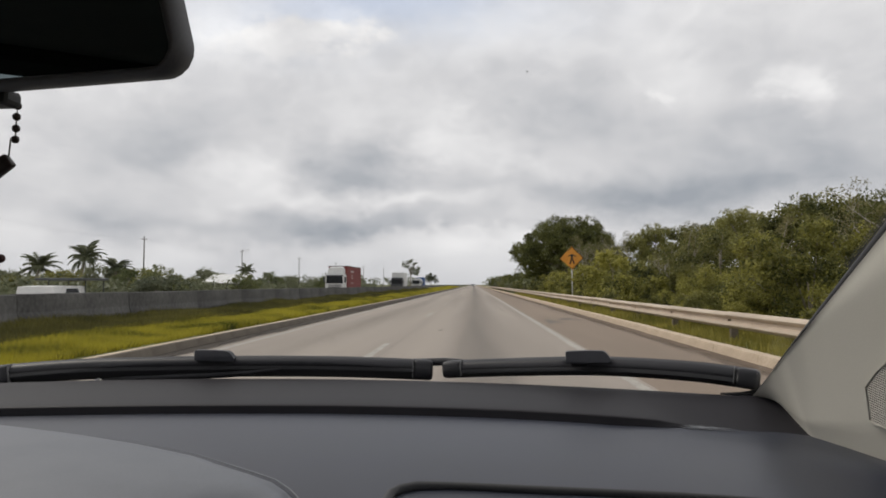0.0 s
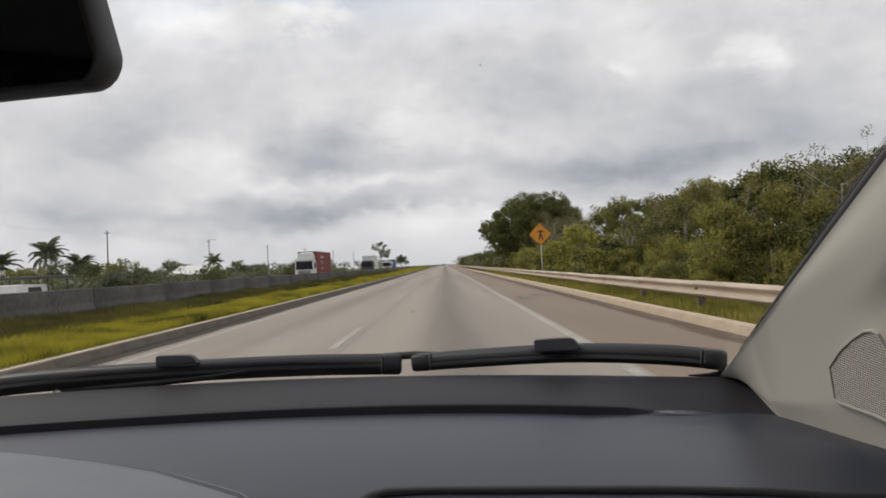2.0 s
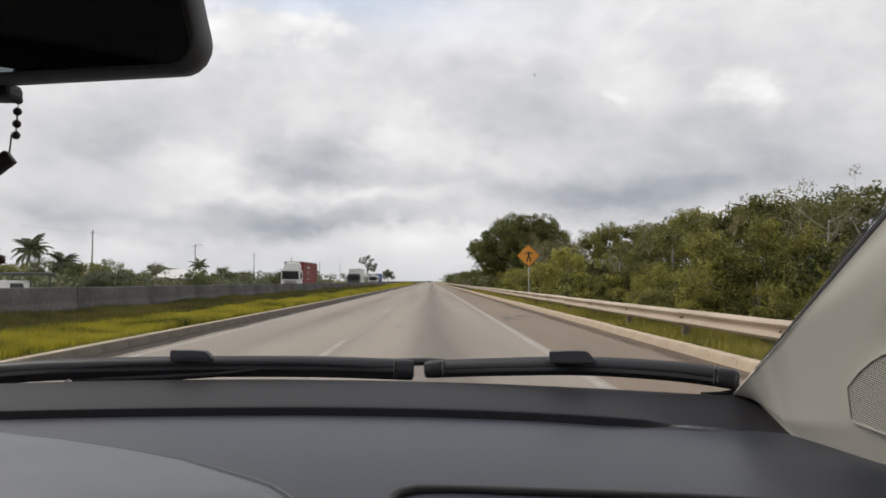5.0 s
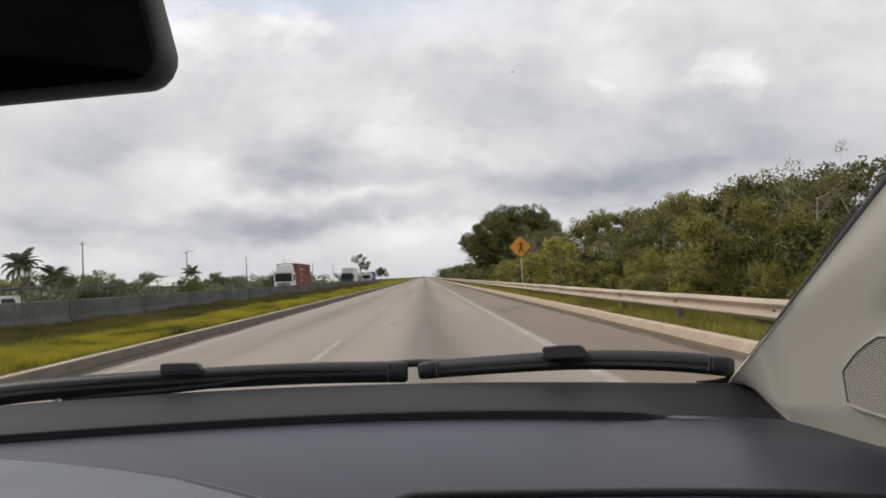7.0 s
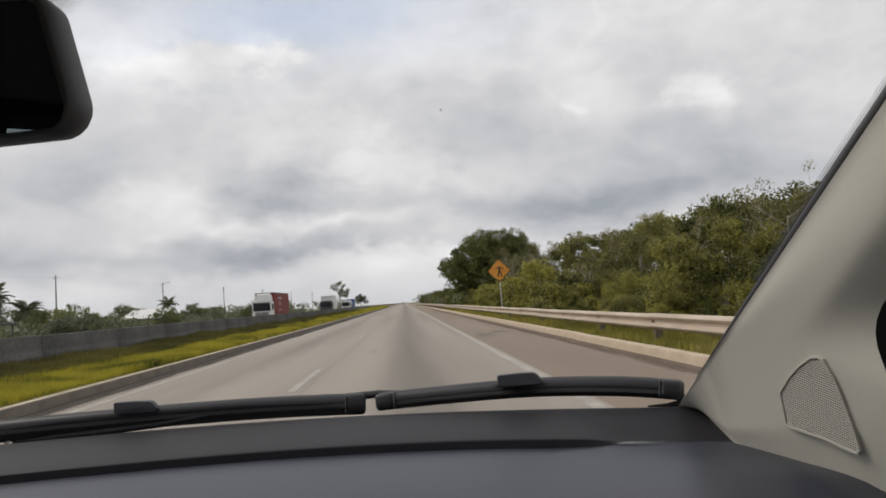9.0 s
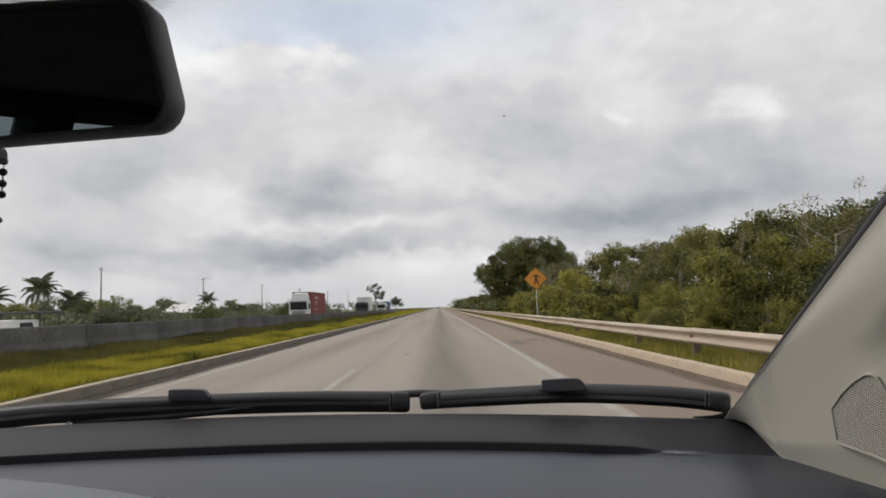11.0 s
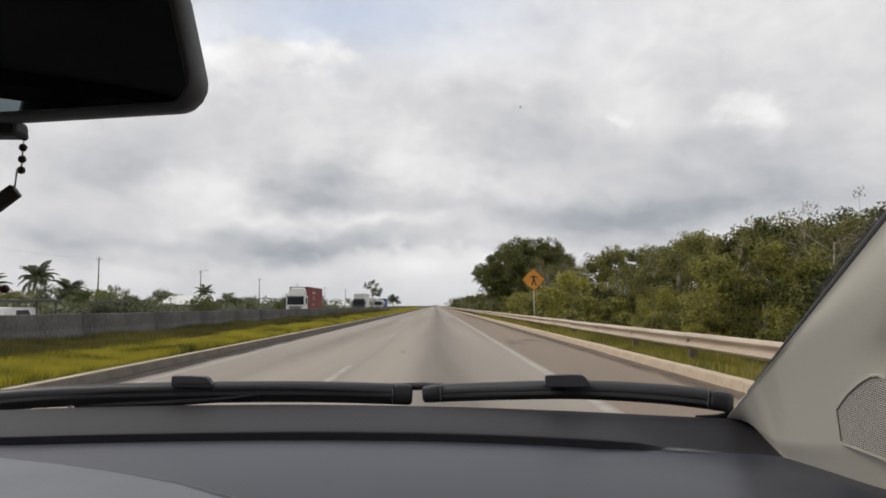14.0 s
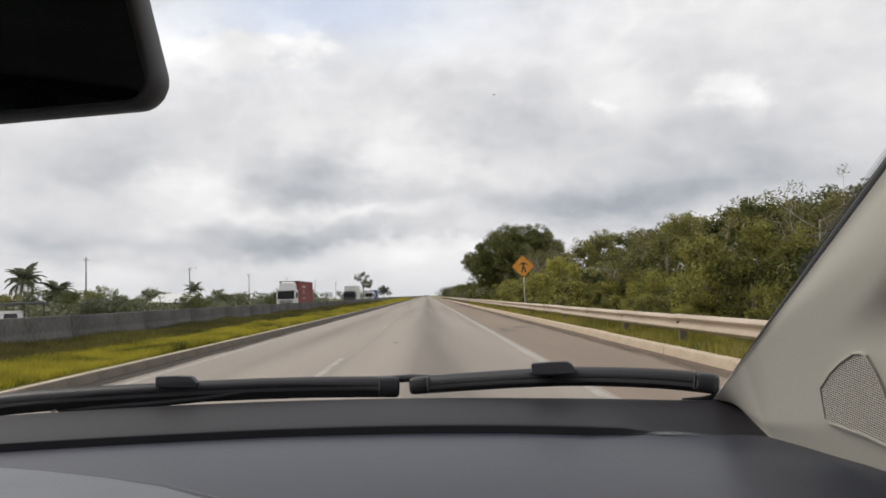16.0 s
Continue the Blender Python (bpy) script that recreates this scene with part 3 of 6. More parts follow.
for i in range(60):
    part("wall_panel", wall_me, WALLC, wallt, at=pose(-10.0 + rng.uniform(-0.012, 0.012), -10 + 5 * i, 0.33 + rng.uniform(-0.012, 0.012)))
part("wall_run", sweep(prof, [(-10, 290, 0.33), (-10, 1500, 0.33)]), WALLC, wallt)
part("wall_run", sweep(prof, [(-10, -60, 0.33), (-10, -10.015, 0.33)]), WALLC, wallt)

# ---------------------------------------------------------------- guard rail
rail = thing("guard_rail", "cream dusty galvanised W-beam guard rail on steel posts", "guard rail")
w_prof = [(a, b * 1.1 - 0.015) for a, b in [(0.0, 0.0), (-0.055, 0.035), (-0.075, 0.06), (-0.055, 0.09), (0.0, 0.125), (0.0, 0.165), (-0.055, 0.20), (-0.075, 0.23), (-0.055, 0.255), (0.0, 0.29)]]
w_closed = w_prof + [(a + 0.006, b) for a, b in w_prof[::-1]]
bm = sweep(w_closed, [(0, 0, 0), (0, 4.12, 0)])
beam_me = bpy.data.meshes.new("beam")
bm.to_mesh(beam_me)
bm.free()
beam_me.materials.append(RAIL)
bm = box(0.012, 0.15, -0.055, 0.055, -0.75, 0.20, 0.006, 1)
post_me = bpy.data.meshes.new("post")
bm.to_mesh(post_me)
bm.free()
post_me.materials.append(POSTM)
bm = bmesh.new()
bmesh.ops.create_uvsphere(bm, u_segments=8, v_segments=5, radius=0.022)
bmesh.ops.scale(bm, vec=(0.7, 1.0, 1.0), verts=bm.verts)
bolt_me = bpy.data.meshes.new("bolt")
bm.to_mesh(bolt_me)
bm.free()
bolt_me.materials.append(BOLT)
RX, RZ = 4.95, 0.375
for i in range(56):
    y = -10.0 + 4.0 * i
    o, dz = rng.uniform(-0.012, 0.012), rng.uniform(-0.012, 0.012)
    b = part("beam", beam_me, RAIL, rail, at=pose(RX + o + (0.004 if i % 2 else 0), y, RZ + dz, 0, rng.uniform(-1.5, 1.5), 0))
    p = part("post", post_me, POSTM, rail, at=pose(RX, y + 0.05, RZ, 0, rng.uniform(-2, 2), rng.uniform(-4, 4)))
    if i < 30:
        part("bolt", bolt_me, BOLT, p, "rusty bolt head", at=pose(-0.012, 0, 0.145))
part("beam_run", sweep(w_closed, [(RX, 214, RZ), (RX, 1200, RZ)]), RAIL, rail)
part("beam_run", sweep(w_closed, [(RX, -60, RZ), (RX, -10, RZ)]), RAIL, rail)


# ---------------------------------------------------------------- plants
def leaf_cloud(name, centers, radii, per, size, material, seed, aspect=0.45, up_bias=0.5):
    """Many small rhombic leaves filling round clumps."""
    r = np.random.RandomState(seed)
    c = np.repeat(np.asarray(centers, float), per, axis=0)
    rad = np.repeat(np.asarray(radii, float), per)[:, None]
    n = len(c)
    d = r.normal(size=(n, 3))
    d /= np.linalg.norm(d, axis=1)[:, None]
    p = c + d * rad * (r.uniform(size=(n, 1)) ** 0.45) * np.array([1, 1, 0.8])
    nrm = r.normal(size=(n, 3)) + d * 0.6
    nrm[:, 2] += up_bias
    nrm /= np.linalg.norm(nrm, axis=1)[:, None]
    t = np.cross(nrm, r.normal(size=(n, 3)))
    t /= np.linalg.norm(t, axis=1)[:, None]
    s = np.cross(nrm, t)
    ln = size * r.uniform(0.65, 1.3, size=(n, 1))
    v = np.stack([p - t * ln * 0.5, p + s * ln * aspect * 0.5 + nrm * ln * 0.06, p + t * ln * 0.5, p - s * ln * aspect * 0.5 + nrm * ln * 0.06], 1).reshape(-1, 3)
    me = bpy.data.meshes.new(name)
    me.vertices.add(4 * n)
    me.vertices.foreach_set("co", v.ravel())
    me.loops.add(4 * n)
    me.loops.foreach_set("vertex_index", np.arange(4 * n))
    me.polygons.add(n)
    me.polygons.foreach_set("loop_start", np.arange(n) * 4)
    me.polygons.foreach_set("loop_total", np.full(n, 4))
    me.update()
    me.materials.append(material)
    return me


def crown_clumps(seed, width, base, top, lobes, per_lobe, lobe_r, clump_r, flat=1.0, drop=0.0):
    """Lobes spread over a rounded crown, each broken up into clumps near its surface."""
    r = np.random.RandomState(seed)
    cs, rs, ls = [], [], []
    for i in range(lobes):
        a = i * 2.399 + r.uniform(-0.4, 0.4)
        f = math.sqrt((i + 0.5) / lobes)
        dome = math.sqrt(max(0.0, 1 - f * f))
        h = r.uniform(0.0, 1.0) * (0.45 + 0.55 * dome) if drop else (dome if i % 3 else dome * r.uniform(0.25, 0.8)) + r.uniform(-0.08, 0.06)
        x, y = math.cos(a) * f * (width / 2 - lobe_r * 0.8), math.sin(a) * f * (width / 2 - lobe_r * 0.8)
        z = base + lobe_r * 0.7 + max(0.0, min(1.0, h)) * (top - base - 1.5 * lobe_r) * r.uniform(0.86, 1.0)
        ls.append((x, y, z))
        lr = lobe_r * r.uniform(0.7, 1.2)
        for _ in range(per_lobe):
            d = r.normal(size=3)
            d /= np.linalg.norm(d)
            q = lr * r.uniform(0.45, 1.0)
            cs.append((x + d[0] * q, y + d[1] * q, max(0.15, z + d[2] * q * 0.8 * flat)))
            rs.append(clump_r * r.uniform(0.6, 1.3))
    return cs, rs, ls


def make_tree(label, seed, width, base, top, lobes, per_lobe, lobe_r, clump_r, per, size, leaf, trunk_r, category="tree", name="tree", drop=0.0, lean=0.0, limbs=7, aspect=0.45):
    r = np.random.RandomState(seed + 100)
    tr = thing(name, label, category)
    cs, rs, ls = crown_clumps(seed, width, base, top, lobes, per_lobe, lobe_r, clump_r, drop=drop)
    part("crown", leaf_cloud("crown", cs, rs, per, size, leaf, seed, aspect), leaf, tr)
    fork = Vector((lean * 0.4 + r.uniform(-0.2, 0.2) * trunk_r * 4, r.uniform(-0.2, 0.2), base + (top - base) * 0.18))
    part("trunk", tube([(0, 0, -0.35), (0.02, 0.03, base * 0.35), tuple(fork * 0.75 + Vector((0, 0, fork.z * 0.02))), tuple(fork)], [trunk_r * 1.3, trunk_r, trunk_r * 0.85, trunk_r * 0.7], 9), BARK, tr, smooth=True)
    for x, y, z in ls[:: max(1, len(ls) // limbs)][:limbs]:
        e = Vector((x, y, z))
        m = fork.lerp(e, 0.5) + Vector((r.uniform(-0.3, 0.3), r.uniform(-0.3, 0.3), (e.z - fork.z) * 0.12))
        part("limb", tube([tuple(fork - Vector((0, 0, 0.15))), tuple(m), tuple(e + (e - fork) * 0.15)], [trunk_r * 0.55, trunk_r * 0.34, trunk_r * 0.08], 6), BARK, tr, smooth=True)
    return tr


def spread(proto, places, group):
    """Set the first at its place and copies at the others: x, y, z, turn, size."""
    protos = proto if isinstance(proto, list) else [proto]
    used = set()
    for i, (x, y, z, a, s) in enumerate(places):
        p = protos[i % len(protos)]
        m = pose(x, y, z, 0, 0, a) @ Matrix.Scale(s, 4)
        if p.name in used:
            copy_thing(p, m)["group"] = group
        else:
            later.append((p, m))
            used.add(p.name)
            p["group"] = group


later = []

# right side: low bushes behind the rail, then trees, taller to the back; further down the road the leaves are fewer and larger
BUSH_TEXT, TREE_TEXT = "yellow-green leafy bush growing behind the guard rail", "green leafy roadside tree in a dense thicket"
bushes = [make_tree(BUSH_TEXT, 11 + k, 3.4 + 0.3 * k, 0.05, 2.6 + 0.35 * k, 11, 9, 0.62, 0.34, 86, 0.102 + 0.015 * (k % 2), BUSHLEAF if k != 1 else MIDLEAF, 0.05, "bush", "bush", limbs=5, drop=1.0) for k in range(4)]
bushes_far = [make_tree(BUSH_TEXT, 21 + k, 3.4 + 0.4 * k, 0.05, 2.6 + 0.4 * k, 11, 9, 0.62, 0.36, 34, 0.18, (BUSHLEAF, MIDLEAF, BUSHLEAF)[k], 0.05, "bush", "bush", limbs=3, drop=1.0) for k in range(3)]
trees = [make_tree(TREE_TEXT, 31 + k, 4.6 + 0.5 * k, 0.5, 4.6 + 0.4 * k, 15, 10, 0.85, 0.44, 74, 0.146, (MIDLEAF, DARKLEAF, MIDLEAF, BUSHLEAF)[k], 0.11, limbs=7, drop=1.0) for k in range(4)]
trees_far = [make_tree(TREE_TEXT, 41 + k, 4.6 + 0.5 * k, 0.5, 4.7 + 0.5 * k, 15, 10, 0.85, 0.46, 27, 0.25, (MIDLEAF, DARKLEAF, BUSHLEAF)[k], 0.11, limbs=4, drop=1.0) for k in range(3)]
sparse = make_tree("thin sparse tree with pale dry foliage among bushes", 57, 3.6, 1.2, 5.6, 10, 9, 0.7, 0.32, 22, 0.14, DRYLEAF, 0.09, limbs=10)
crowned = [make_tree("dark round-crowned tree rising above the roadside thicket", 61 + k, 6.0 + 0.8 * k, 2.6, 6.9 + 0.5 * k, 22, 14, 1.0, 0.42, 58, 0.165, DARKLEAF if k else MIDLEAF, 0.17, limbs=12) for k in range(2)]
r = np.random.RandomState(5)


def two_rows(near, far, places, border, group):
    spread(near, [p for p in places if p[1] < border], group)
    spread(far, [p for p in places if p[1] >= border], group)


pl = []
y = 8.0
while y < 74:
    pl.append((7.3 + r.uniform(-0.5, 0.9), y, -0.12, r.uniform(0, 360), r.uniform(0.62, 1.02)))
    y += r.uniform(1.7, 2.9)
y = 9.0
while y < 60:
    pl.append((6.35 + r.uniform(-0.25, 0.35), y, 0.0, r.uniform(0, 360), r.uniform(0.26, 0.46)))
    y += r.uniform(0.9, 2.0)
two_rows(bushes, bushes_far, pl, 27, "bushes behind the rail")
pl = []
y = 10.0
while y < 76:
    pl.append((10.0 + r.uniform(-0.7, 1.2), y, -0.3, r.uniform(0, 360), r.uniform(0.52, 0.90) * (1.04 if y < 22 else 0.90)))
    y += r.uniform(2.2, 3.8)
y = 12.0
while y < 110:
    pl.append((14.0 + r.uniform(-1, 2.0), y, -0.35, r.uniform(0, 360), r.uniform(0.62, 0.95) * (1.02 if y < 26 else 0.94)))
    y += r.uniform(3.0, 5.5)
two_rows(trees, trees_far, pl, 34, "roadside thicket trees")
spread(sparse, [(9.2, 60, -0.3, 40, 1.05), (9.0, 21.5, -0.3, 200, 0.66), (10.5, 35, -0.3, 120, 0.85)], "sparse trees")
spread(crowned, [(13.4, 36, -0.3, 20, 0.80), (13.0, 22.5, -0.3, 100, 0.66), (14.5, 58, -0.3, 160, 0.96), (12.4, 74, -0.3, 240, 0.84)], "dark crowned trees")


def dry_tree(label, seed, h, spread_, leaves):
    """Thin pale trunk, limbs that fork twice, fine twigs and a few leaves at their tips."""
    rr = np.random.RandomState(seed)
    tr = thing("tree", label, "tree")
    tips, twigs = [], []
    part("trunk", tube([(0, 0, -0.3), (0.05, 0.02, h * 0.25), (-0.04, 0.05, h * 0.45), (0.05, 0, h * 0.72)], [0.085, 0.07, 0.055, 0.03], 7), PALEBARK, tr, smooth=True)
    for i in range(11):
        z0 = h * (0.28 + 0.42 * i / 10)
        a = i * 2.399 + rr.uniform(-0.4, 0.4)
        ln = spread_ * rr.uniform(0.55, 1.0) * (1.1 - 0.4 * i / 10)
        up = rr.uniform(0.5, 1.1) * ln
        p0 = Vector((0, 0, z0))
        p2 = p0 + Vector((math.cos(a) * ln, math.sin(a) * ln, up))
        p1 = p0.lerp(p2, 0.5) + Vector((rr.uniform(-0.15, 0.15), rr.uniform(-0.15, 0.15), -0.1))
        part("limb", tube([tuple(p0), tuple(p1), tuple(p2)], [0.035, 0.024, 0.010], 5), PALEBARK, tr, smooth=True)
        for k in range(7):
            q0 = p1.lerp(p2, k / 6)
            q1 = q0 + Vector((rr.normal() * 0.38, rr.normal() * 0.38, abs(rr.normal()) * 0.42))
            twigs.append((q0, q1))
            tips.append(tuple(q1))
            for _ in range(2):
                q2 = q1 + Vector((rr.normal() * 0.22, rr.normal() * 0.22, rr.uniform(0, 0.32)))
                twigs.append((q1, q2))
                tips.append(tuple(q2))
    vs, fs = [], []
    for q0, q1 in twigs:
        d = (q1 - q0).normalized()
        u = d.cross(Vector((0.3, 0.5, 0.81))).normalized()
        v = d.cross(u)
        k = len(vs)
        for q, w in ((q0, 0.009), (q1, 0.004)):
            vs += [tuple(q + u * w), tuple(q - u * w * 0.5 + v * w * 0.87), tuple(q - u * w * 0.5 - v * w * 0.87)]
        fs += [(k, k + 1, k + 4, k + 3), (k + 1, k + 2, k + 5, k + 4), (k + 2, k, k + 3, k + 5)]
    part("branchwork", mesh_from("branchwork", vs, fs, PALEBARK), PALEBARK, tr)
    part("crown", leaf_cloud("crown", tips, [0.24] * len(tips), leaves, 0.095, DRYLEAF, seed), DRYLEAF, tr)
    return tr


spread([dry_tree("thin pale-barked tree with sparse dry leaves", 151, 6.4, 1.9, 15), dry_tree("thin half-bare tree with pale forked branches", 152, 5.4, 1.7, 5)],
       [(9.6, 17.0, -0.3, 30, 0.66), (8.8, 33, -0.3, 100, 0.62), (8.9, 46, -0.3, 200, 0.82), (8.8, 58, -0.3, 260, 0.95)], "thin dry trees")
big = make_tree("large dark green broad-crowned tree overhanging the road verge", 71, 16.0, 2.0, 11.0, 54, 24, 1.75, 0.62, 74, 0.23, DARKLEAF, 0.42, limbs=16)
later.append((big, pose(10.8, 82, -0.25, 0, 0, 20) @ Matrix.Scale(0.88, 4)))
broad = make_tree("broad dark umbrella-crowned tree standing behind the thicket", 75, 7.4, 2.5, 5.9, 26, 16, 0.95, 0.42, 62, 0.16, MIDLEAF, 0.17, limbs=12)
spread(broad, [(13.2, 27, -0.3, 0, 0.86), (15.5, 46, -0.3, 140, 1.0)], "broad dark trees")
side_tree = make_tree("round dark green tree beside the large tree", 72, 7.5, 0.8, 7.6, 16, 14, 1.1, 0.55, 44, 0.25, MIDLEAF, 0.2, limbs=8)
spread(side_tree, [(14.8, 84, -0.3, 0, 1.0), (19.5, 62, -0.35, 70, 0.85), (13.0, 112, -0.3, 200, 0.9)], "round trees")

far_trees = [make_tree("distant dark green tree of the roadside wood", 81 + k, 6.0, 0.3, 5.4 + 0.6 * k, 10, 9, 1.1, 0.6, 18, 0.42, (HAZELEAF, MIDLEAF, DARKLEAF)[k], 0.14, limbs=3, drop=1.0) for k in range(3)]
pl = []
y = 90.0
while y < 420:
    pl.append((10.6 + r.uniform(-1.0, 1.2), y, -0.3, r.uniform(0, 360), r.uniform(0.6, 0.95)))
    pl.append((15.0 + r.uniform(-1.5, 2.5), y + 2, -0.3, r.uniform(0, 360), r.uniform(0.7, 1.15)))
    y += r.uniform(3.6, 6.5) * (1 + (y - 90) / 260)
spread(far_trees, pl, "distant roadside trees")

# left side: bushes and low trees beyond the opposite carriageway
left_trees = [make_tree("bushy green tree standing beyond the opposite carriageway", 91 + k, 7.0, 0.0, 3.8 + 0.5 * k, 15, 10, 1.0, 0.58, 24, 0.33, (HAZELEAF, MIDLEAF, HAZELEAF)[k], 0.13, limbs=4, drop=1.0) for k in range(3)]
pl = []
for y, n in ((58, 3), (78, 5), (100, 6), (130, 7), (170, 8), (220, 8), (290, 8)):
    for i in range(n):
        pl.append((-(0.22 + (0.62 - 0.22) * (i + r.uniform(0.1, 0.9)) / n) * y - r.uniform(4, 14), y + r.uniform(-8, 8), 0.28, r.uniform(0, 360), r.uniform(0.42, 1.0)))
spread(left_trees, pl, "trees beyond the road")
feathery = [make_tree("feathery light green bush standing beyond the opposite carriageway", 95 + k, 6.2, 0.0, 3.5 + 0.4 * k, 17, 10, 0.85, 0.45, 46, 0.20, LIGHTLEAF, 0.12, "bush", "bush", limbs=6, drop=1.0) for k in range(2)]
spread(feathery, [(-27.5, 61, 0.28, 20, 0.82), (-33, 66, 0.28, 130, 0.7), (-30, 92, 0.28, 220, 0.8), (-36, 124, 0.28, 300, 0.9), (-32, 150, 0.28, 40, 0.85)], "feathery bushes beyond the road")
lone = make_tree("tall loose-crowned tree far down the road", 99, 15, 5, 17.5, 12, 8, 1.6, 0.9, 20, 0.75, HAZELEAF, 0.4, limbs=10)
later.append((lone, pose(-38, 425, 0, 0, 0, 0)))
later.append((make_tree("small round tree far down the road", 98, 9, 1, 9, 9, 9, 1.7, 0.9, 22, 0.7, HAZELEAF, 0.3, limbs=4), pose(-26, 430, 0)))


def far_wood(name, x0, x1, y, h, n, seed, text):
    rr = np.random.RandomState(seed)
    cs = [(rr.uniform(x0, x1), y + rr.uniform(-20, 20), 0) for _ in range(n)]
    cc, rs = [], []
    for x, yy, _ in cs:
        hh = h * rr.uniform(0.45, 1.05)
        for _ in range(12):
            cc.append((x + rr.normal() * h * 0.35, yy + rr.normal() * 3, rr.uniform(0.1, 1.0) * hh))
            rs.append(h * 0.22 * rr.uniform(0.7, 1.3))
    tagged(part(name, leaf_cloud(name, cc, rs, 14, h * 0.16, HAZELEAF, seed), HAZELEAF), text, "woods", kind="stuff")


rr = np.random.RandomState(210)
cc = [(-25 - rr.uniform(0, 5) - 0.06 * yy, yy, 0.3 + rr.uniform(0.1, 1.0) * rr.uniform(0.5, 1.5)) for yy in rr.uniform(15, 330, 1500)]
tagged(part("roadside_scrub", leaf_cloud("roadside_scrub", cc, [0.75] * len(cc), 16, 0.42, HAZELEAF, 210), HAZELEAF), "dark green scrub along the far edge of the opposite road", "scrub", kind="stuff")
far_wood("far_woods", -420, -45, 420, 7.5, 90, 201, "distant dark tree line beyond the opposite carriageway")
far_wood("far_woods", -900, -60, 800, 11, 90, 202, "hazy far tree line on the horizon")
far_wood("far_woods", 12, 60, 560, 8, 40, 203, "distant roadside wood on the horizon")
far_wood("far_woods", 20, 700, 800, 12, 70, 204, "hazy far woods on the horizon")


# coconut palms
def frond_mesh(seed, length):
    rr = np.random.RandomState(seed)
    vs, fs = [], []
    n = 26
    rachis = []
    for i in range(n + 1):
        t = i / n
        rachis.append((length * (t - 0.18 * t * t), 0.0, length * (0.34 * t - 0.72 * t * t)))
    for i in range(2, n):
        t = i / n
        ll = length * 0.34 * math.sin(math.pi * (0.12 + 0.83 * t)) * rr.uniform(0.8, 1.1)
        x, _, z = rachis[i]
        for s in (-1, 1):
            k = len(vs)
            w = length * 0.011
            tip = (x + ll * 0.45, s * ll * 0.75, z - ll * rr.uniform(0.30, 0.65))
            vs += [(x - w, 0, z), (x + w, 0, z + 0.01), (tip[0] * 0.5 + x * 0.5 + w, s * ll * 0.42, z - ll * 0.10), tip]
            fs.append((k, k + 1, k + 2, k + 3))
    for i in range(n):
        k = len(vs)
        (x0, _, z0), (x1, _, z1) = rachis[i], rachis[i + 1]
        w = length * 0.012 * (1 - i / n * 0.8)
        vs += [(x0, -w, z0), (x0, w, z0), (x1, w * 0.9, z1), (x1, -w * 0.9, z1)]
        fs.append((k, k + 1, k + 2, k + 3))
    return mesh_from("frond", vs, fs, PALMLEAF)


FRONDS = [frond_mesh(300 + k, 2.6) for k in range(3)]


def palm(height, lean, at, s=1.0):
    pt = thing("palm_tree", "coconut palm with drooping grey-green fronds beyond the barrier", "palm tree", at, "coconut palms")
    top = Vector((lean, 0.2, height))
    part("trunk", tube([(0, 0, -0.2), (lean * 0.15, 0.0, height * 0.35), (lean * 0.5, 0.1, height * 0.7), tuple(top)], [0.24, 0.16, 0.14, 0.12], 9), BARK, pt, smooth=True)
    rr = np.random.RandomState(int(height * 100))
    for i in range(22):
        e = rr.uniform(-38, 60) if i > 4 else rr.uniform(45, 80)
        m = Matrix.Translation(top) @ Matrix.Rotation(i * 2.399 + rr.uniform(-0.2, 0.2), 4, "Z") @ Matrix.Rotation(radians(-e), 4, "Y") @ Matrix.Scale(s * rr.uniform(0.85, 1.1), 4)
        part("frond", FRONDS[i % 3], PALMLEAF, pt, at=m)
    return pt


palm(3.9, 0.5, pose(-41.5, 73, 0.28), 0.9)
palm(2.6, -0.3, pose(-38.5, 75, 0.28), 0.85)
palm(2.9, 0.2, pose(-47.5, 75, 0.28), 1.0)
palm(4.0, 0.2, pose(-54, 165, 0.28), 1.1)

# grass blades on both verges


def blades(name, x0, x1, y0, y1, n, zf, hmin, hmax, seed, text, material=None):
    material = material or GRASSM
    rr = np.random.RandomState(seed)
    x = rr.uniform(x0, x1, n)
    y = y0 + (y1 - y0) * rr.uniform(size=n) ** 1.9
    dens = np.sin(x * 2.3 + y * 0.7) * np.sin(y * 0.31 - x) * 0.5 + 0.6
    h = rr.uniform(hmin, hmax, n) * (0.45 + 0.75 * dens) * (1 + (y - y0) * 0.006)
    z = np.array([zf(a) for a in x])
    a = rr.uniform(0, 2 * np.pi, n)
    w = 0.010 + 0.00045 * y
    lx, ly = rr.normal(size=n) * h * 0.35, rr.normal(size=n) * h * 0.35
    v = np.stack([np.stack([x - np.cos(a) * w, y - np.sin(a) * w, z - 0.02], 1), np.stack([x + np.cos(a) * w, y + np.sin(a) * w, z - 0.02], 1),
                  np.stack([x + lx, y + ly, z + h], 1)], 1).reshape(-1, 3)
    me = bpy.data.meshes.new(name)
    me.vertices.add(3 * n)
    me.vertices.foreach_set("co", v.ravel())
    me.loops.add(3 * n)
    me.loops.foreach_set("vertex_index", np.arange(3 * n))
    me.polygons.add(n)
    me.polygons.foreach_set("loop_start", np.arange(n) * 3)
    me.polygons.foreach_set("loop_total", np.full(n, 3))
    me.update()
    me.materials.append(material)
    tagged(part(name, me, material), text, "grass", kind="stuff")


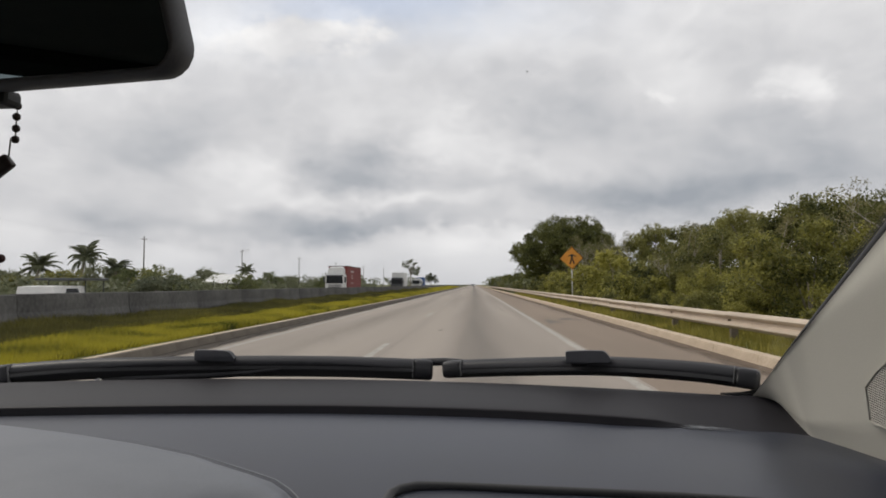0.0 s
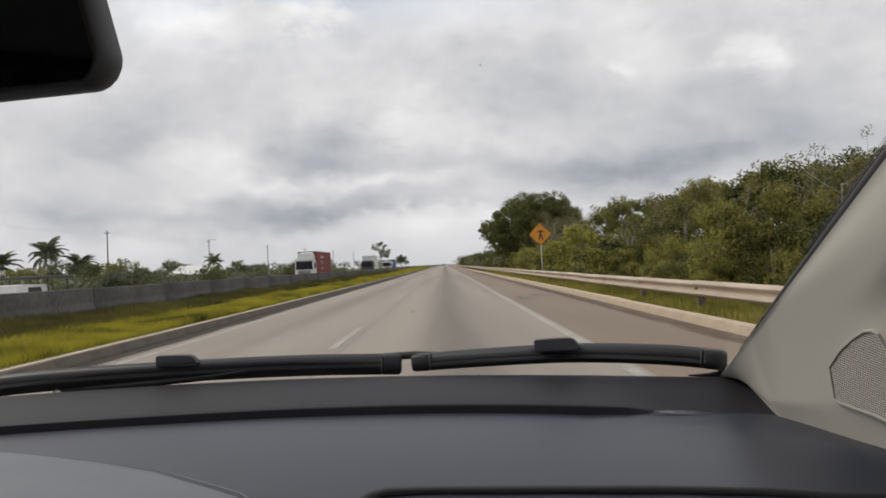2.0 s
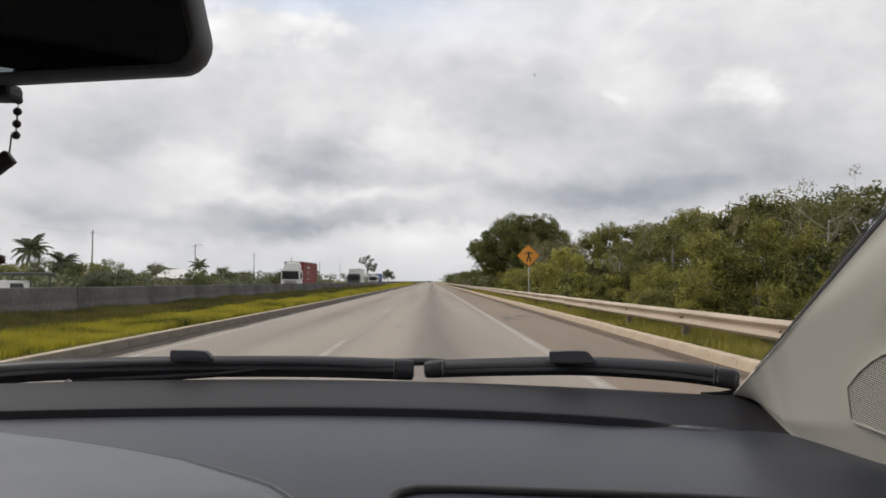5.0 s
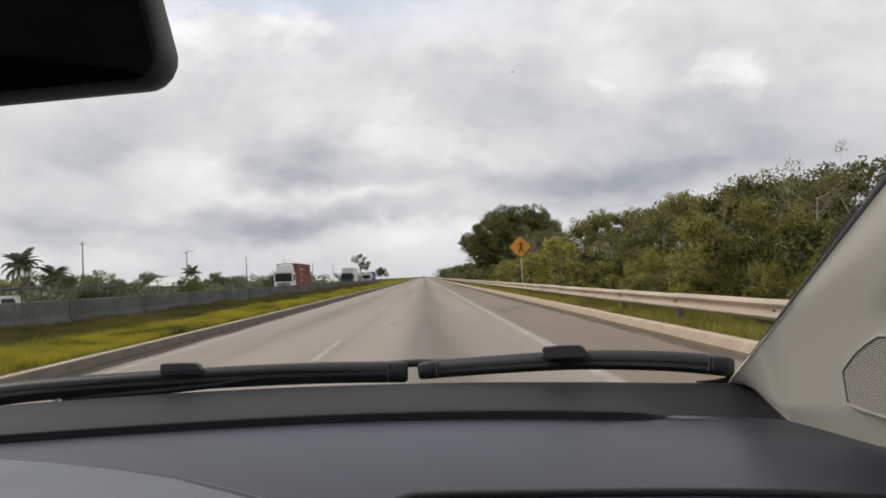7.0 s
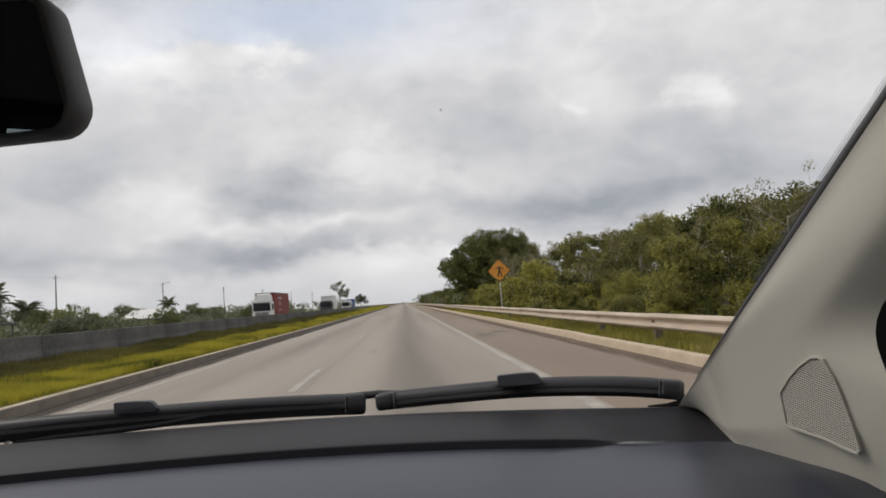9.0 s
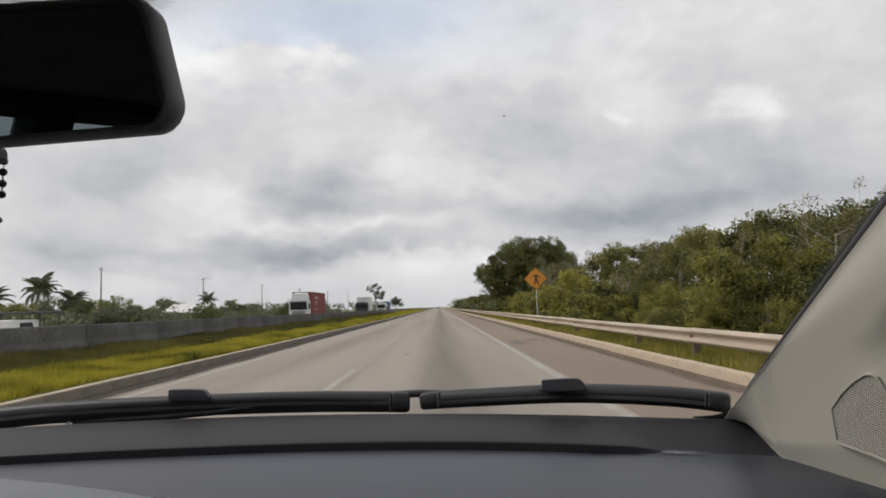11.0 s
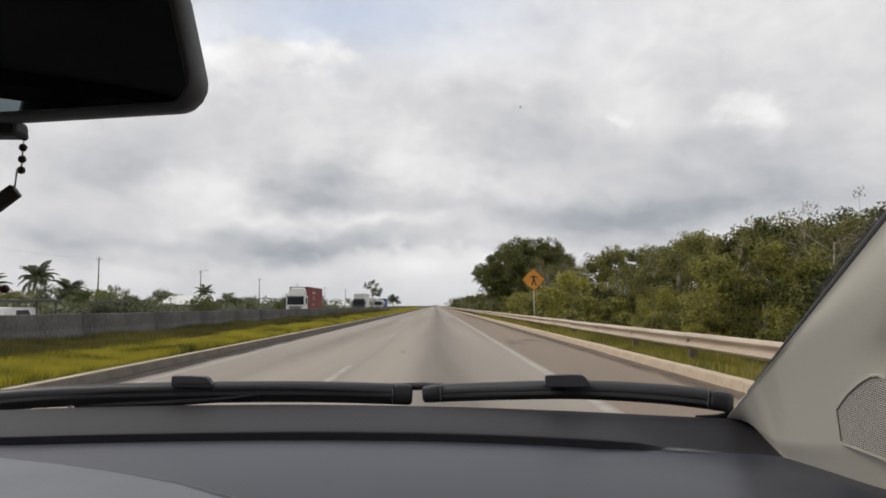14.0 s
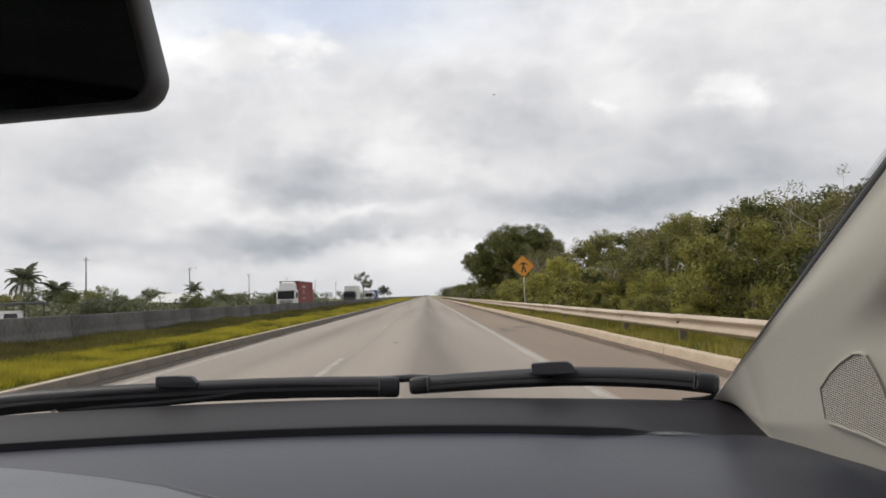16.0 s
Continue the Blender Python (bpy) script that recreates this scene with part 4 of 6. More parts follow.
SX, SZ = [s[0] for s in SECTION], [s[1] for s in SECTION]
ground_z = lambda q: float(np.interp(q, SX, SZ))
blades("verge_grass", -8.1, -5.93, 7.5, 75, 110000, ground_z, 0.07, 0.18, 401, "bright yellow-green grass on the median verge")
blades("verge_grass", -9.0, -5.95, 60, 260, 40000, ground_z, 0.12, 0.28, 402, "bright yellow-green grass far along the median verge")
blades("barrier_weeds", -9.85, -7.5, 9, 120, 110000, ground_z, 0.08, 0.28, 404, "dark green weeds along the foot of the barrier", WEEDM)
blades("roadside_grass", 4.5, 7.2, 6, 80, 42000, ground_z, 0.06, 0.24, 403, "olive weeds and dry grass below the guard rail", VERGEM)
for p, m in later:
    p.matrix_basis = m @ p.matrix_basis


# ---------------------------------------------------------------- poles and wires
def utility_pole(x, y, h, arm):
    p = thing("utility_pole", "tall weathered grey utility pole with crossarm and wires", "utility pole", pose(x, y, 0.28), "poles along the far side")
    part("shaft", tube([(0, 0, -0.3), (0, 0, h * 0.5), (0, 0, h)], [0.15, 0.12, 0.09], 8), POLEM, p, smooth=True)
    part("crossarm", box(-0.45, 0.45, -0.04, 0.04, h - 0.52, h - 0.44, 0.01, 1), POLEM, p)
    for q in (-0.4, 0.4):
        part("insulator", tube([(q, 0, h - 0.45), (q, 0, h - 0.36), (q, 0, h - 0.30)], [0.03, 0.045, 0.03], 8), POLEM, p)
    if arm:
        part("lamp_arm", tube([(0, 0, h - 0.2), (0.7, 0, h - 0.05), (1.3, -0.1, h - 0.1)], [0.03, 0.03, 0.03], 6), POLEM, p)
        part("lamp_head", box(1.2, 1.75, -0.2, 0.0, h - 0.18, h - 0.06, 0.03, 2), POLEM, p, "grey lamp head")
    return p


POLES = [(-57, 82, 9.4), (-56, 118, 9.2), (-54, 163, 9.2), (-51, 205, 9.0), (-49, 250, 9.0), (-47, 300, 9.0), (-45, 352, 9.2)]
for i, (x, y, h) in enumerate(POLES):
    utility_pole(x, y, h, i == 2)
wires = thing("overhead_wire", "thin dark overhead wires hung between the poles", "wire")
for (x0, y0, h0), (x1, y1, h1) in zip(POLES, POLES[1:]):
    for q in (-0.4, 0.4):
        pts = [(x0 + q + (x1 - x0) * t, y0 + (y1 - y0) * t, 0.28 + h0 - 0.30 + (h1 - h0) * t - 4 * 0.55 * t * (1 - t)) for t in [k / 10 for k in range(11)]]
        part("wire", tube(pts, [0.0035] * 11, 4), WIRE, wires)

# ---------------------------------------------------------------- warning sign
sign = thing("warning_sign", "orange diamond warning sign with black symbol on a pale post", "road sign", pose(5.55, 40.5, 0.08))
part("post", tube([(0.03, 0.02, -0.3), (0.01, 0.01, 1.2), (0, 0, 2.75)], [0.035, 0.035, 0.033], 10), SIGNP, sign, "pale painted steel post", True)
dh = 0.66
dia = [(0, -dh), (dh, 0), (0, dh), (-dh, 0)]
lean = ((1, 0.03, 0.035), (-0.035, 0, 1), (0.03, -1, 0))
plate = part("plate", prism(dia, (0, -0.045, 2.62), *lean, 0.012, 0.004), SIGNO, sign, "orange reflective plate")


def ring(outer, inner):
    bm = bmesh.new()
    o = [bm.verts.new((a * outer, -0.0625, 2.62 + b * outer)) for a, b in ((0, -1), (1, 0), (0, 1), (-1, 0))]
    i = [bm.verts.new((a * inner, -0.0625, 2.62 + b * inner)) for a, b in ((0, -1), (1, 0), (0, 1), (-1, 0))]
    for k in range(4):
        bm.faces.new((o[k], o[(k + 1) % 4], i[(k + 1) % 4], i[k]))
    bmesh.ops.solidify(bm, geom=bm.faces[:], thickness=0.002)
    return bm


part("border", ring(dh - 0.012, dh - 0.045), SIGNB, sign, "thin black border")
for poly in ([(-0.05, -0.02), (0.05, -0.02), (0.055, 0.22), (-0.055, 0.22)], [(-0.05, 0.0), (0.03, 0.0), (-0.07, -0.34), (-0.15, -0.34)], [(-0.02, 0.0), (0.05, 0.0), (0.17, -0.34), (0.09, -0.34)],
             [(-0.25, 0.06), (-0.05, 0.15), (-0.05, 0.22), (-0.25, 0.11)], [(0.05, 0.22), (0.05, 0.15), (0.25, 0.06), (0.25, 0.11)]):
    part("symbol_bar", prism(poly, (0, -0.0605, 2.62), (1, 0, 0), (0, 0, 1), (0, -1, 0), 0.003), SIGNB, sign, "black symbol bar")


# ---------------------------------------------------------------- vehicles on the opposite carriageway
def lorry(label, at, cab_paint, cargo, cargo_paint, length, deflector=True):
    """A lorry that faces -y, its front bumper at y = 0."""
    t = thing("truck", label, "truck", at, "trucks on the opposite carriageway")
    cab = part("cab", sweep([(-1.25, 0.55), (1.25, 0.55), (1.25, 1.0), (1.22, 2.9), (1.0, 3.08), (-1.0, 3.08), (-1.22, 2.9), (-1.25, 1.0)], [(0, 0.05, 0), (0, 0.3, 0), (0, 2.1, 0)]), cab_paint, t)
    bm = bmesh.new()
    for p in ((-1.12, 0.02, 1.75), (1.12, 0.02, 1.75), (1.05, 0.035, 2.75), (-1.05, 0.035, 2.75)):
        bm.verts.new(p)
    bm.faces.new(bm.verts)
    bmesh.ops.solidify(bm, geom=bm.faces[:], thickness=0.02)
    part("windscreen", bm, GLASSD, cab, "dark windscreen")
    part("sun_visor", box(-1.15, 1.15, -0.22, 0.06, 2.72, 2.86, 0.03, 2), TRDARK, cab, "dark sun visor")
    for k in range(4):
        part("grille_slat", box(-0.85, 0.85, -0.02, 0.05, 1.05 + 0.15 * k, 1.13 + 0.15 * k, 0.015, 1), TRDARK, cab, "dark grille slat")
    part("bumper", box(-1.27, 1.27, -0.12, 0.35, 0.42, 0.92, 0.06, 2), cab_paint, t)
    for s in (-1, 1):
        part("headlight", box(s * 0.98 - 0.2, s * 0.98 + 0.2, -0.15, 0.0, 0.72, 0.90, 0.03, 2), LAMPGL, t, "clear headlight")
        part("side_window", box(s * 1.235 - 0.012, s * 1.235 + 0.012, 0.5, 1.5, 1.85, 2.65, 0.01, 1), GLASSD, cab, "dark side window")
        part("wing_mirror", box(s * 1.42 - 0.11, s * 1.42 + 0.11, 0.05, 0.2, 1.9, 2.55, 0.04, 2), TRDARK, t, "black wing mirror")
        part("fuel_tank", box(s * 1.0 - 0.2, s * 1.0 + 0.2, 2.5, 3.7, 0.5, 1.0, 0.08, 2), TRGREY, t, "metal fuel tank")
    if deflector:
        part("wind_deflector", sweep([(-1.1, 0.0), (1.1, 0.0), (1.05, 0.55), (0.8, 0.9), (-0.8, 0.9), (-1.05, 0.55)], [(0, 0.8, 3.0), (0, 2.0, 3.15)]), cab_paint, t)
    part("chassis", box(-0.5, 0.5, 0.8, length, 0.75, 1.05, 0.02, 1), TRDARK, t)
    if cargo == "tank":
        bm = bmesh.new()
        bmesh.ops.create_cone(bm, cap_ends=True, segments=28, radius1=1.2, radius2=1.2, depth=length - 2.8, matrix=Matrix.Translation((0, (length + 2.6) / 2, 2.35)) @ Matrix.Rotation(radians(90), 4, "X"))
        bmesh.ops.bevel(bm, geom=[e for e in bm.edges if any(len(f.verts) > 8 for f in e.link_faces)], offset=0.25, segments=3, affect="EDGES")
        part("tank", bm, cargo_paint, t, "rounded grey tank", True)
        for k in range(4):
            part("tank_hoop", sweep([(-0.01, 1.19), (0.01, 1.19), (0.01, 1.22), (-0.01, 1.22)], [(1.0, 3.2 + k * 2, 0), (1.001, 3.2 + k * 2, 0)]), TRGREY, t)
    else:
        body = part("cargo_box", box(-1.3, 1.3, 2.5, length, 1.15, 4.1, 0.05, 2), cargo_paint, t)
        for k in range(int((length - 2.5) / 1.4)):
            for s in (-1, 1):
                part("side_post", box(s * 1.305 - 0.012, s * 1.305 + 0.012, 3.1 + k * 1.4, 3.16 + k * 1.4, 1.2, 4.0, 0.004, 1), cargo_paint, body)
        part("roof_rail", box(-1.33, 1.33, 2.4, length + 0.02, 4.08, 4.17, 0.02, 1), TRDARK if cargo == "red" else cargo_paint, body)
        if cargo == "red":
            for z, a, b in ((3.25, 5.0, 7.6), (2.75, 5.3, 6.9), (2.45, 5.3, 6.9), (1.75, 5.0, 7.4)):
                part("lettering_bar", box(1.306, 1.318, a, b, z, z + (0.32 if z > 3 else 0.14), 0.004, 1), BARS, body, "faded white lettering bar")
    for yy in (1.1, length - 3.0, length - 1.7):
        for s in (-1, 1):
            wheel_parts(t, s * 1.08, yy, 0.5, 0.5, 0.32)
    return t


OZ = -0.356
lorry("white lorry cab pulling a red tarpaulin-sided trailer behind the barrier", pose(-18.6, 94, OZ), TRWHITE, "red", TRRED, 14.0)
lorry("dark grey lorry cab with a plain white box body", pose(-16.4, 150, OZ), TRDARK, "white", TRWHITE, 10.0, False)
lorry("white lorry with a rounded grey metal tank", pose(-16.8, 205, OZ), TRWHITE, "tank", TRGREY, 11.5, False)
lorry("bright blue lorry with a blue box body", pose(-19.5, 255, OZ), TRBLUE, "blue", TRBLUE, 10.5, False)


def pickup(at):
    t = thing("pickup_truck", "white pickup with a covered load bed beyond the barrier", "pickup", at)
    part("body", box(-0.86, 0.86, 0.0, 4.7, 0.42, 0.98, 0.10, 3), TRWHITE, t)
    cabin = part("cabin", sweep([(-0.82, 0.0), (0.82, 0.0), (0.68, 0.58), (-0.68, 0.58)], [(0, 1.2, 0.95), (0, 1.9, 0.98), (0, 3.05, 0.98), (0, 3.2, 0.95)]), TRWHITE, t)
    bm = bmesh.new()
    for p in ((-0.74, 1.02, 1.0), (0.74, 1.02, 1.0), (0.62, 1.62, 1.49), (-0.62, 1.62, 1.49)):
        bm.verts.new(p)
    bm.faces.new(bm.verts)
    bmesh.ops.solidify(bm, geom=bm.faces[:], thickness=0.02)
    part("windscreen", bm, GLASSD, cabin, "dark windscreen")
    for s in (-1, 1):
        bm = bmesh.new()
        for p in ((s * 0.80, 1.75, 1.05), (s * 0.80, 2.85, 1.05), (s * 0.71, 2.75, 1.45), (s * 0.71, 1.95, 1.45)):
            bm.verts.new(p)
        bm.faces.new(bm.verts)
        bmesh.ops.solidify(bm, geom=bm.faces[:], thickness=0.02)
        part("side_window", bm, GLASSD, cabin, "dark side window")
        part("headlight", box(s * 0.62 - 0.15, s * 0.62 + 0.15, -0.02, 0.08, 0.68, 0.85, 0.03, 2), LAMPGL, t, "clear headlight")
        for yy in (0.85, 3.75):
            wheel_parts(t, s * 0.76, yy, 0.33, 0.33, 0.2)
        for yy in (3.2, 4.6):
            part("canopy_post", rod((s * 0.75, yy, 0.95), (s * 0.75, yy, 1.78), 0.025), TRDARK, t)
    part("canopy", box(-0.9, 0.9, 2.5, 4.75, 1.76, 1.86, 0.03, 2), TRDARK, t, "dark load canopy")
    return t


pickup(pose(-16.2, 24.4, OZ, 0, 0, 0))


def small_car(at, paint, text):
    t = thing("car", text, "car", at, "cars far down the road")
    part("body", box(-0.85, 0.85, 0, 4.1, 0.3, 0.85, 0.12, 3), paint, t)
    part("cabin", sweep([(-0.78, 0.0), (0.78, 0.0), (0.6, 0.55), (-0.6, 0.55)], [(0, 0.95, 0.82), (0, 1.5, 0.86), (0, 3.2, 0.86), (0, 3.7, 0.8)]), GLASSD, t, "dark window band")
    part("roof", box(-0.6, 0.6, 1.5, 3.2, 1.39, 1.45, 0.03, 2), paint, t)
    for s in (-1, 1):
        for yy in (0.75, 3.3):
            wheel_parts(t, s * 0.74, yy, 0.3, 0.3, 0.19)
    return t


small_car(pose(-15.4, 236, OZ), TRWHITE, "small white car far down the opposite carriageway")
small_car(pose(-15.4, 300, OZ), TRGREY, "small silver car far down the opposite carriageway")
small_car(pose(-1.0, 420, 0.001), TRGREY, "tiny silver car far ahead on the road")
small_car(pose(0.6, 520, 0.001), TRWHITE, "tiny white car far ahead on the road")

# a low white roof and shed behind the barrier
hut = thing("roadside_hut", "low hut with a white sloping roof behind the barrier", "hut", pose(-34, 96, 0.28))
part("wall", box(-2, 2, -2, 2, -0.1, 1.2, 0.02, 1), WALLC, hut)
part("roof", prism([(-2.4, 1.15), (2.4, 2.35), (2.4, 2.45), (-2.4, 1.25)], (-2.6, 0, 0), (0, 1, 0), (0, 0, 1), (1, 0, 0), 5.2), TRWHITE, hut, "white sheet roof")

# ---------------------------------------------------------------- the car around the camera
CX = -0.27


def far_y(x):
    return 0.972 - 0.140 * ((x - CX) / 0.59) ** 2


def glass_y(x, z):
    return 1.03 - 0.17 * ((x - CX) / 0.59) ** 2 - (z - 1.09) / 0.6


dash = thing("dashboard", "dark grey moulded plastic dashboard below the windscreen", "dashboard")
xs = [-0.90 + 0.0388 * i for i in range(33)]
xs[-1:] = [0.311, 0.322, 0.332, 0.343]


def strip_far(x):
    """Far edge of the dark strip, square where it meets the pillar trim."""
    return far_y(min(x, 0.30))


def step_y(x):
    u = min(x, 0.35) + 0.17
    return 0.797 - (0.075 if u > 0 else 0.030) * (u / 0.36) ** 2 - 0.022 * max(0.0, u)


def blend(x):
    return min(1.0, max(0.0, (x - 0.17) / 0.12))


def merge(x):
    """How far the step has run out into the panel beside it."""
    f = min(1.0, max(0.0, (x - 0.165) / 0.06))
    return f * f * (3 - 2 * f)


def edge_y(x):
    """Near edge of the dark strip: it follows the step, then turns straight to the pillar's foot."""
    if x <= 0.165:
        return step_y(x) + 0.008 * min(1.0, max(0.0, (x + 0.1) / 0.2))
    return float(np.interp(x, (0.165, 0.20, 0.228, 0.25, 0.283, 0.312, 0.337, 0.40), (0.7327, 0.741, 0.756, 0.760, 0.760, 0.753, 0.742, 0.735)))


def strip_z(x, y, z):
    x1 = min(x, 0.337)
    level = 1.0749 - 0.0082 * blend(x)
    top = min(strip_far(x1), 0.830)
    low = 1.0905 - (1.0905 - level) * min(1.0, max(0.0, (top - y) / (top - edge_y(x1))))
    f = merge(x)
    return z * (1 - f) + min(z, low) * f


def foot_drop(x):
    return float(np.interp(x, (0.337, 0.351, 0.3575, 0.369, 0.375, 0.44), (0, -0.002, -0.0033, -0.0054, -0.006, -0.012)))


def strip_row(at, z):
    return [(x, at(x), strip_z(x, at(x), z)) for x in xs]


top_rows = [strip_row(lambda x: strip_far(x) + 0.02, 1.070), strip_row(lambda x: strip_far(x) + 0.006, 1.086), strip_row(lambda x: strip_far(x), 1.0895), strip_row(lambda x: strip_far(x) - 0.01, 1.0905),
            strip_row(lambda x: strip_far(x) * 0.75 + edge_y(x) * 0.25, 1.0895), strip_row(lambda x: strip_far(x) * 0.5 + edge_y(x) * 0.5, 1.0885), strip_row(lambda x: strip_far(x) * 0.25 + edge_y(x) * 0.75, 1.0865),
            strip_row(lambda x: edge_y(x) + 0.012, 1.0850), strip_row(lambda x: edge_y(x) + 0.003, 1.0838), strip_row(lambda x: edge_y(x) + 0.0009, 1.0833),
            strip_row(edge_y, 1.0824), strip_row(lambda x: edge_y(x) - 0.0002, 1.0812), strip_row(lambda x: edge_y(x) + 0.002 - 0.0085 * (1 - merge(x)), 1.063)]
top_rows[-1] = [(x, y - 0.008 * merge(x), z + merge(x) * max(0.0, strip_z(x, y - 0.006, 1.0835) - 0.0008 - z)) for x, y, z in top_rows[-1]]
part("upper_strip", grid_mesh(top_rows), DASHTOP, dash, "dark matte plastic strip", True)


def pad_z(x, y):
    s = step_y(x)
    d = max(0.0, s - y)
    f = blend(x)
    return 1.0745 - 0.0082 * f - (0.02 + 0.02 * f) * d - 0.32 * d * d - 0.9 * max(0.0, x - 0.22) ** 2 * min(1.0, max(0.0, (d - 0.03) / 0.1))


prow = []
wide = [-0.90 + 1.24 * i / 62 for i in range(63)] + [0.35, 0.365, 0.38, 0.40, 0.43, 0.48, 0.54]
for k in range(6):
    prow.append([(x, step_y(x) + (edge_y(x) + 0.006 - step_y(x)) * (1 - k / 6), 0) for x in wide])
for d in (0.0, 0.01, 0.02, 0.035, 0.05, 0.08, 0.11, 0.14, 0.17, 0.20, 0.23, 0.26, 0.29, 0.32, 0.345):
    prow.append([(x, step_y(x) - d, 0) for x in wide])
prow = [[(x, y, pad_z(x, y) + foot_drop(x)) for x, y, _ in row] for row in prow]
prow.append([(x, step_y(x) - 0.36, 1.00) for x in wide])
prow.append([(x, step_y(x) - 0.35, 0.86) for x in wide])
prow.append([(x, step_y(x) - 0.28, 0.62) for x in wide])
part("main_pad", grid_mesh(prow), DASH, dash, "grey grained soft panel", True)

# raised light grey centre cowl
edge = [(-0.90, 0.760), (-0.70, 0.757), (-0.55, 0.740), (-0.46, 0.714), (-0.385, 0.691), (-0.314, 0.665), (-0.25, 0.6365), (-0.2155, 0.615), (-0.185, 0.597), (-0.162, 0.5825), (-0.146, 0.5655), (-0.137, 0.5533), (-0.125, 0.53), (-0.112, 0.49)]
rows = []
for k, (off, lift) in enumerate(((0.0, -0.002), (0.0035, 0.0025), (0.010, 0.0042), (0.03, 0.006), (0.08, 0.0085), (0.16, 0.009), (0.30, 0.002))):
    row = []
    for i, (x, y) in enumerate(edge):
        a, b = Vector(edge[max(i - 1, 0)]), Vector(edge[min(i + 1, len(edge) - 1)])
        t = (b - a).normalized()
        q = Vector((x, y)) + Vector((t.y, -t.x)) * off * (1.0 if i < 5 or off < 0.02 else max(0.22, 1.0 - 0.12 * (i - 4)))
        row.append((q.x, q.y, pad_z(max(-0.9, min(0.34, x)), y) + lift - 0.05 * off))
    rows.append(row)
part("centre_cowl", grid_mesh(rows), PADM, dash, "lighter grey raised cowl", True)
# tapering bead that stands in for the highlight along the cowl's edge
pts = [(x, y + 0.002, pad_z(x, y) + 0.0028) for x, y in edge[4:]]
part("cowl_seam", tube(pts, [0.0001, 0.0002, 0.0004, 0.0006] + [0.0007] * (len(pts) - 4), 6), PADM, dash, "thin pale rim shaped as an edge highlight", True)

# rounded black seam round the passenger lid
seam = [(-0.071, 0.51), (-0.0673, 0.545), (-0.0645, 0.561), (-0.0585, 0.569), (-0.045, 0.5745), (-0.02, 0.5735), (0.0, 0.571), (0.0855, 0.556), (0.156, 0.541), (0.195, 0.536), (0.236, 0.533), (0.28, 0.531), (0.324, 0.530), (0.38, 0.528)]
part("lid_seam", tube([(x, y, pad_z(x, y) + 0.001) for x, y in seam], [0.0048] * 5 + [0.004] * (len(seam) - 5), 8), BLACKP, dash, "black rounded lid seam", True)

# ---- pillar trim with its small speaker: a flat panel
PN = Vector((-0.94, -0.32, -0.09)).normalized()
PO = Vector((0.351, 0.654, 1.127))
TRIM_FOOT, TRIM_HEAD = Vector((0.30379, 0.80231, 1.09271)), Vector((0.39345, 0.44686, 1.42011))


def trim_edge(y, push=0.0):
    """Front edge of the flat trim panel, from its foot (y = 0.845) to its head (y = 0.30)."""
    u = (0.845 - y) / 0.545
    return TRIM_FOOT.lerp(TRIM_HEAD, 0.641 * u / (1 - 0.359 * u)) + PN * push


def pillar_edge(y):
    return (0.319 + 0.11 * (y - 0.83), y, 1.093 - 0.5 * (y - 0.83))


trim = thing("pillar_trim", "beige-grey plastic windscreen pillar trim with small speaker", "pillar trim")


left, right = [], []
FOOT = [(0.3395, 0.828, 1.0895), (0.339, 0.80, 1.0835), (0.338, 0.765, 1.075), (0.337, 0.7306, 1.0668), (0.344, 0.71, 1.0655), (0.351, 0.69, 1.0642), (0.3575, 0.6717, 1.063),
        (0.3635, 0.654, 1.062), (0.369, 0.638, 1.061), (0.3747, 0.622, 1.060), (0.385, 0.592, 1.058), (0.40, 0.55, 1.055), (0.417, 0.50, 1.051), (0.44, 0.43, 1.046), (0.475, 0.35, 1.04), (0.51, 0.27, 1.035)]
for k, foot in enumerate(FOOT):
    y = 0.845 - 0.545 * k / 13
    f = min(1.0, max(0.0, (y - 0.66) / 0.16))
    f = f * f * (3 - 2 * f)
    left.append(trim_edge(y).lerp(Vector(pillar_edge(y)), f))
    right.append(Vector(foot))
ex = Vector((1, 0, 0))
ex = (ex - PN * ex.dot(PN)).normalized()
ey = PN.cross(ex)
if ey.z < 0:
    ey = -ey


def ease(f):
    f = min(1.0, max(0.0, f))
    return f * f * (3 - 2 * f)


def crease(p):
    """Beyond a slanting crease above the speaker the trim falls away towards the door."""
    a, b = (p - PO).dot(ex), (p - PO).dot(ey)
    d = (a - 0.0285) * 0.85 - (b - 0.0810) * 0.527
    soft = 0.004 + 0.010 * ease((0.14 - b) / 0.12)
    d = 0.0 if d < -soft else (d + soft) ** 2 / (4 * soft) if d < soft else d
    return p - PN * min(0.05, d * 0.46) * ease((b - 0.036) / 0.075)


rows = []
FINE = 5
TS = [0.0, 0.008, 0.02] + [0.02 + 0.80 * i / 22 for i in range(1, 23)] + [0.88, 0.94, 1.0]
for k in range((len(left) - 1) * FINE + 1):
    i, g = min(k // FINE, len(left) - 2), k / FINE - min(k // FINE, len(left) - 2)
    a, b = left[i].lerp(left[i + 1], g), right[i].lerp(right[i + 1], g)
    row = [crease(a.lerp(b, t) + PN * min(1.0, k / FINE / 4) * (0.006 * t - float(np.interp(t, (0, 0.02, 0.82, 1), (0, 0.001, 0.001, 0.006))))) for t in TS]
    row.append(b + Vector((0.004, 0.002, -0.02)))
    rows.append([tuple(p) for p in row])
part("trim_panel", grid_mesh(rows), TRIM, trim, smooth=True)
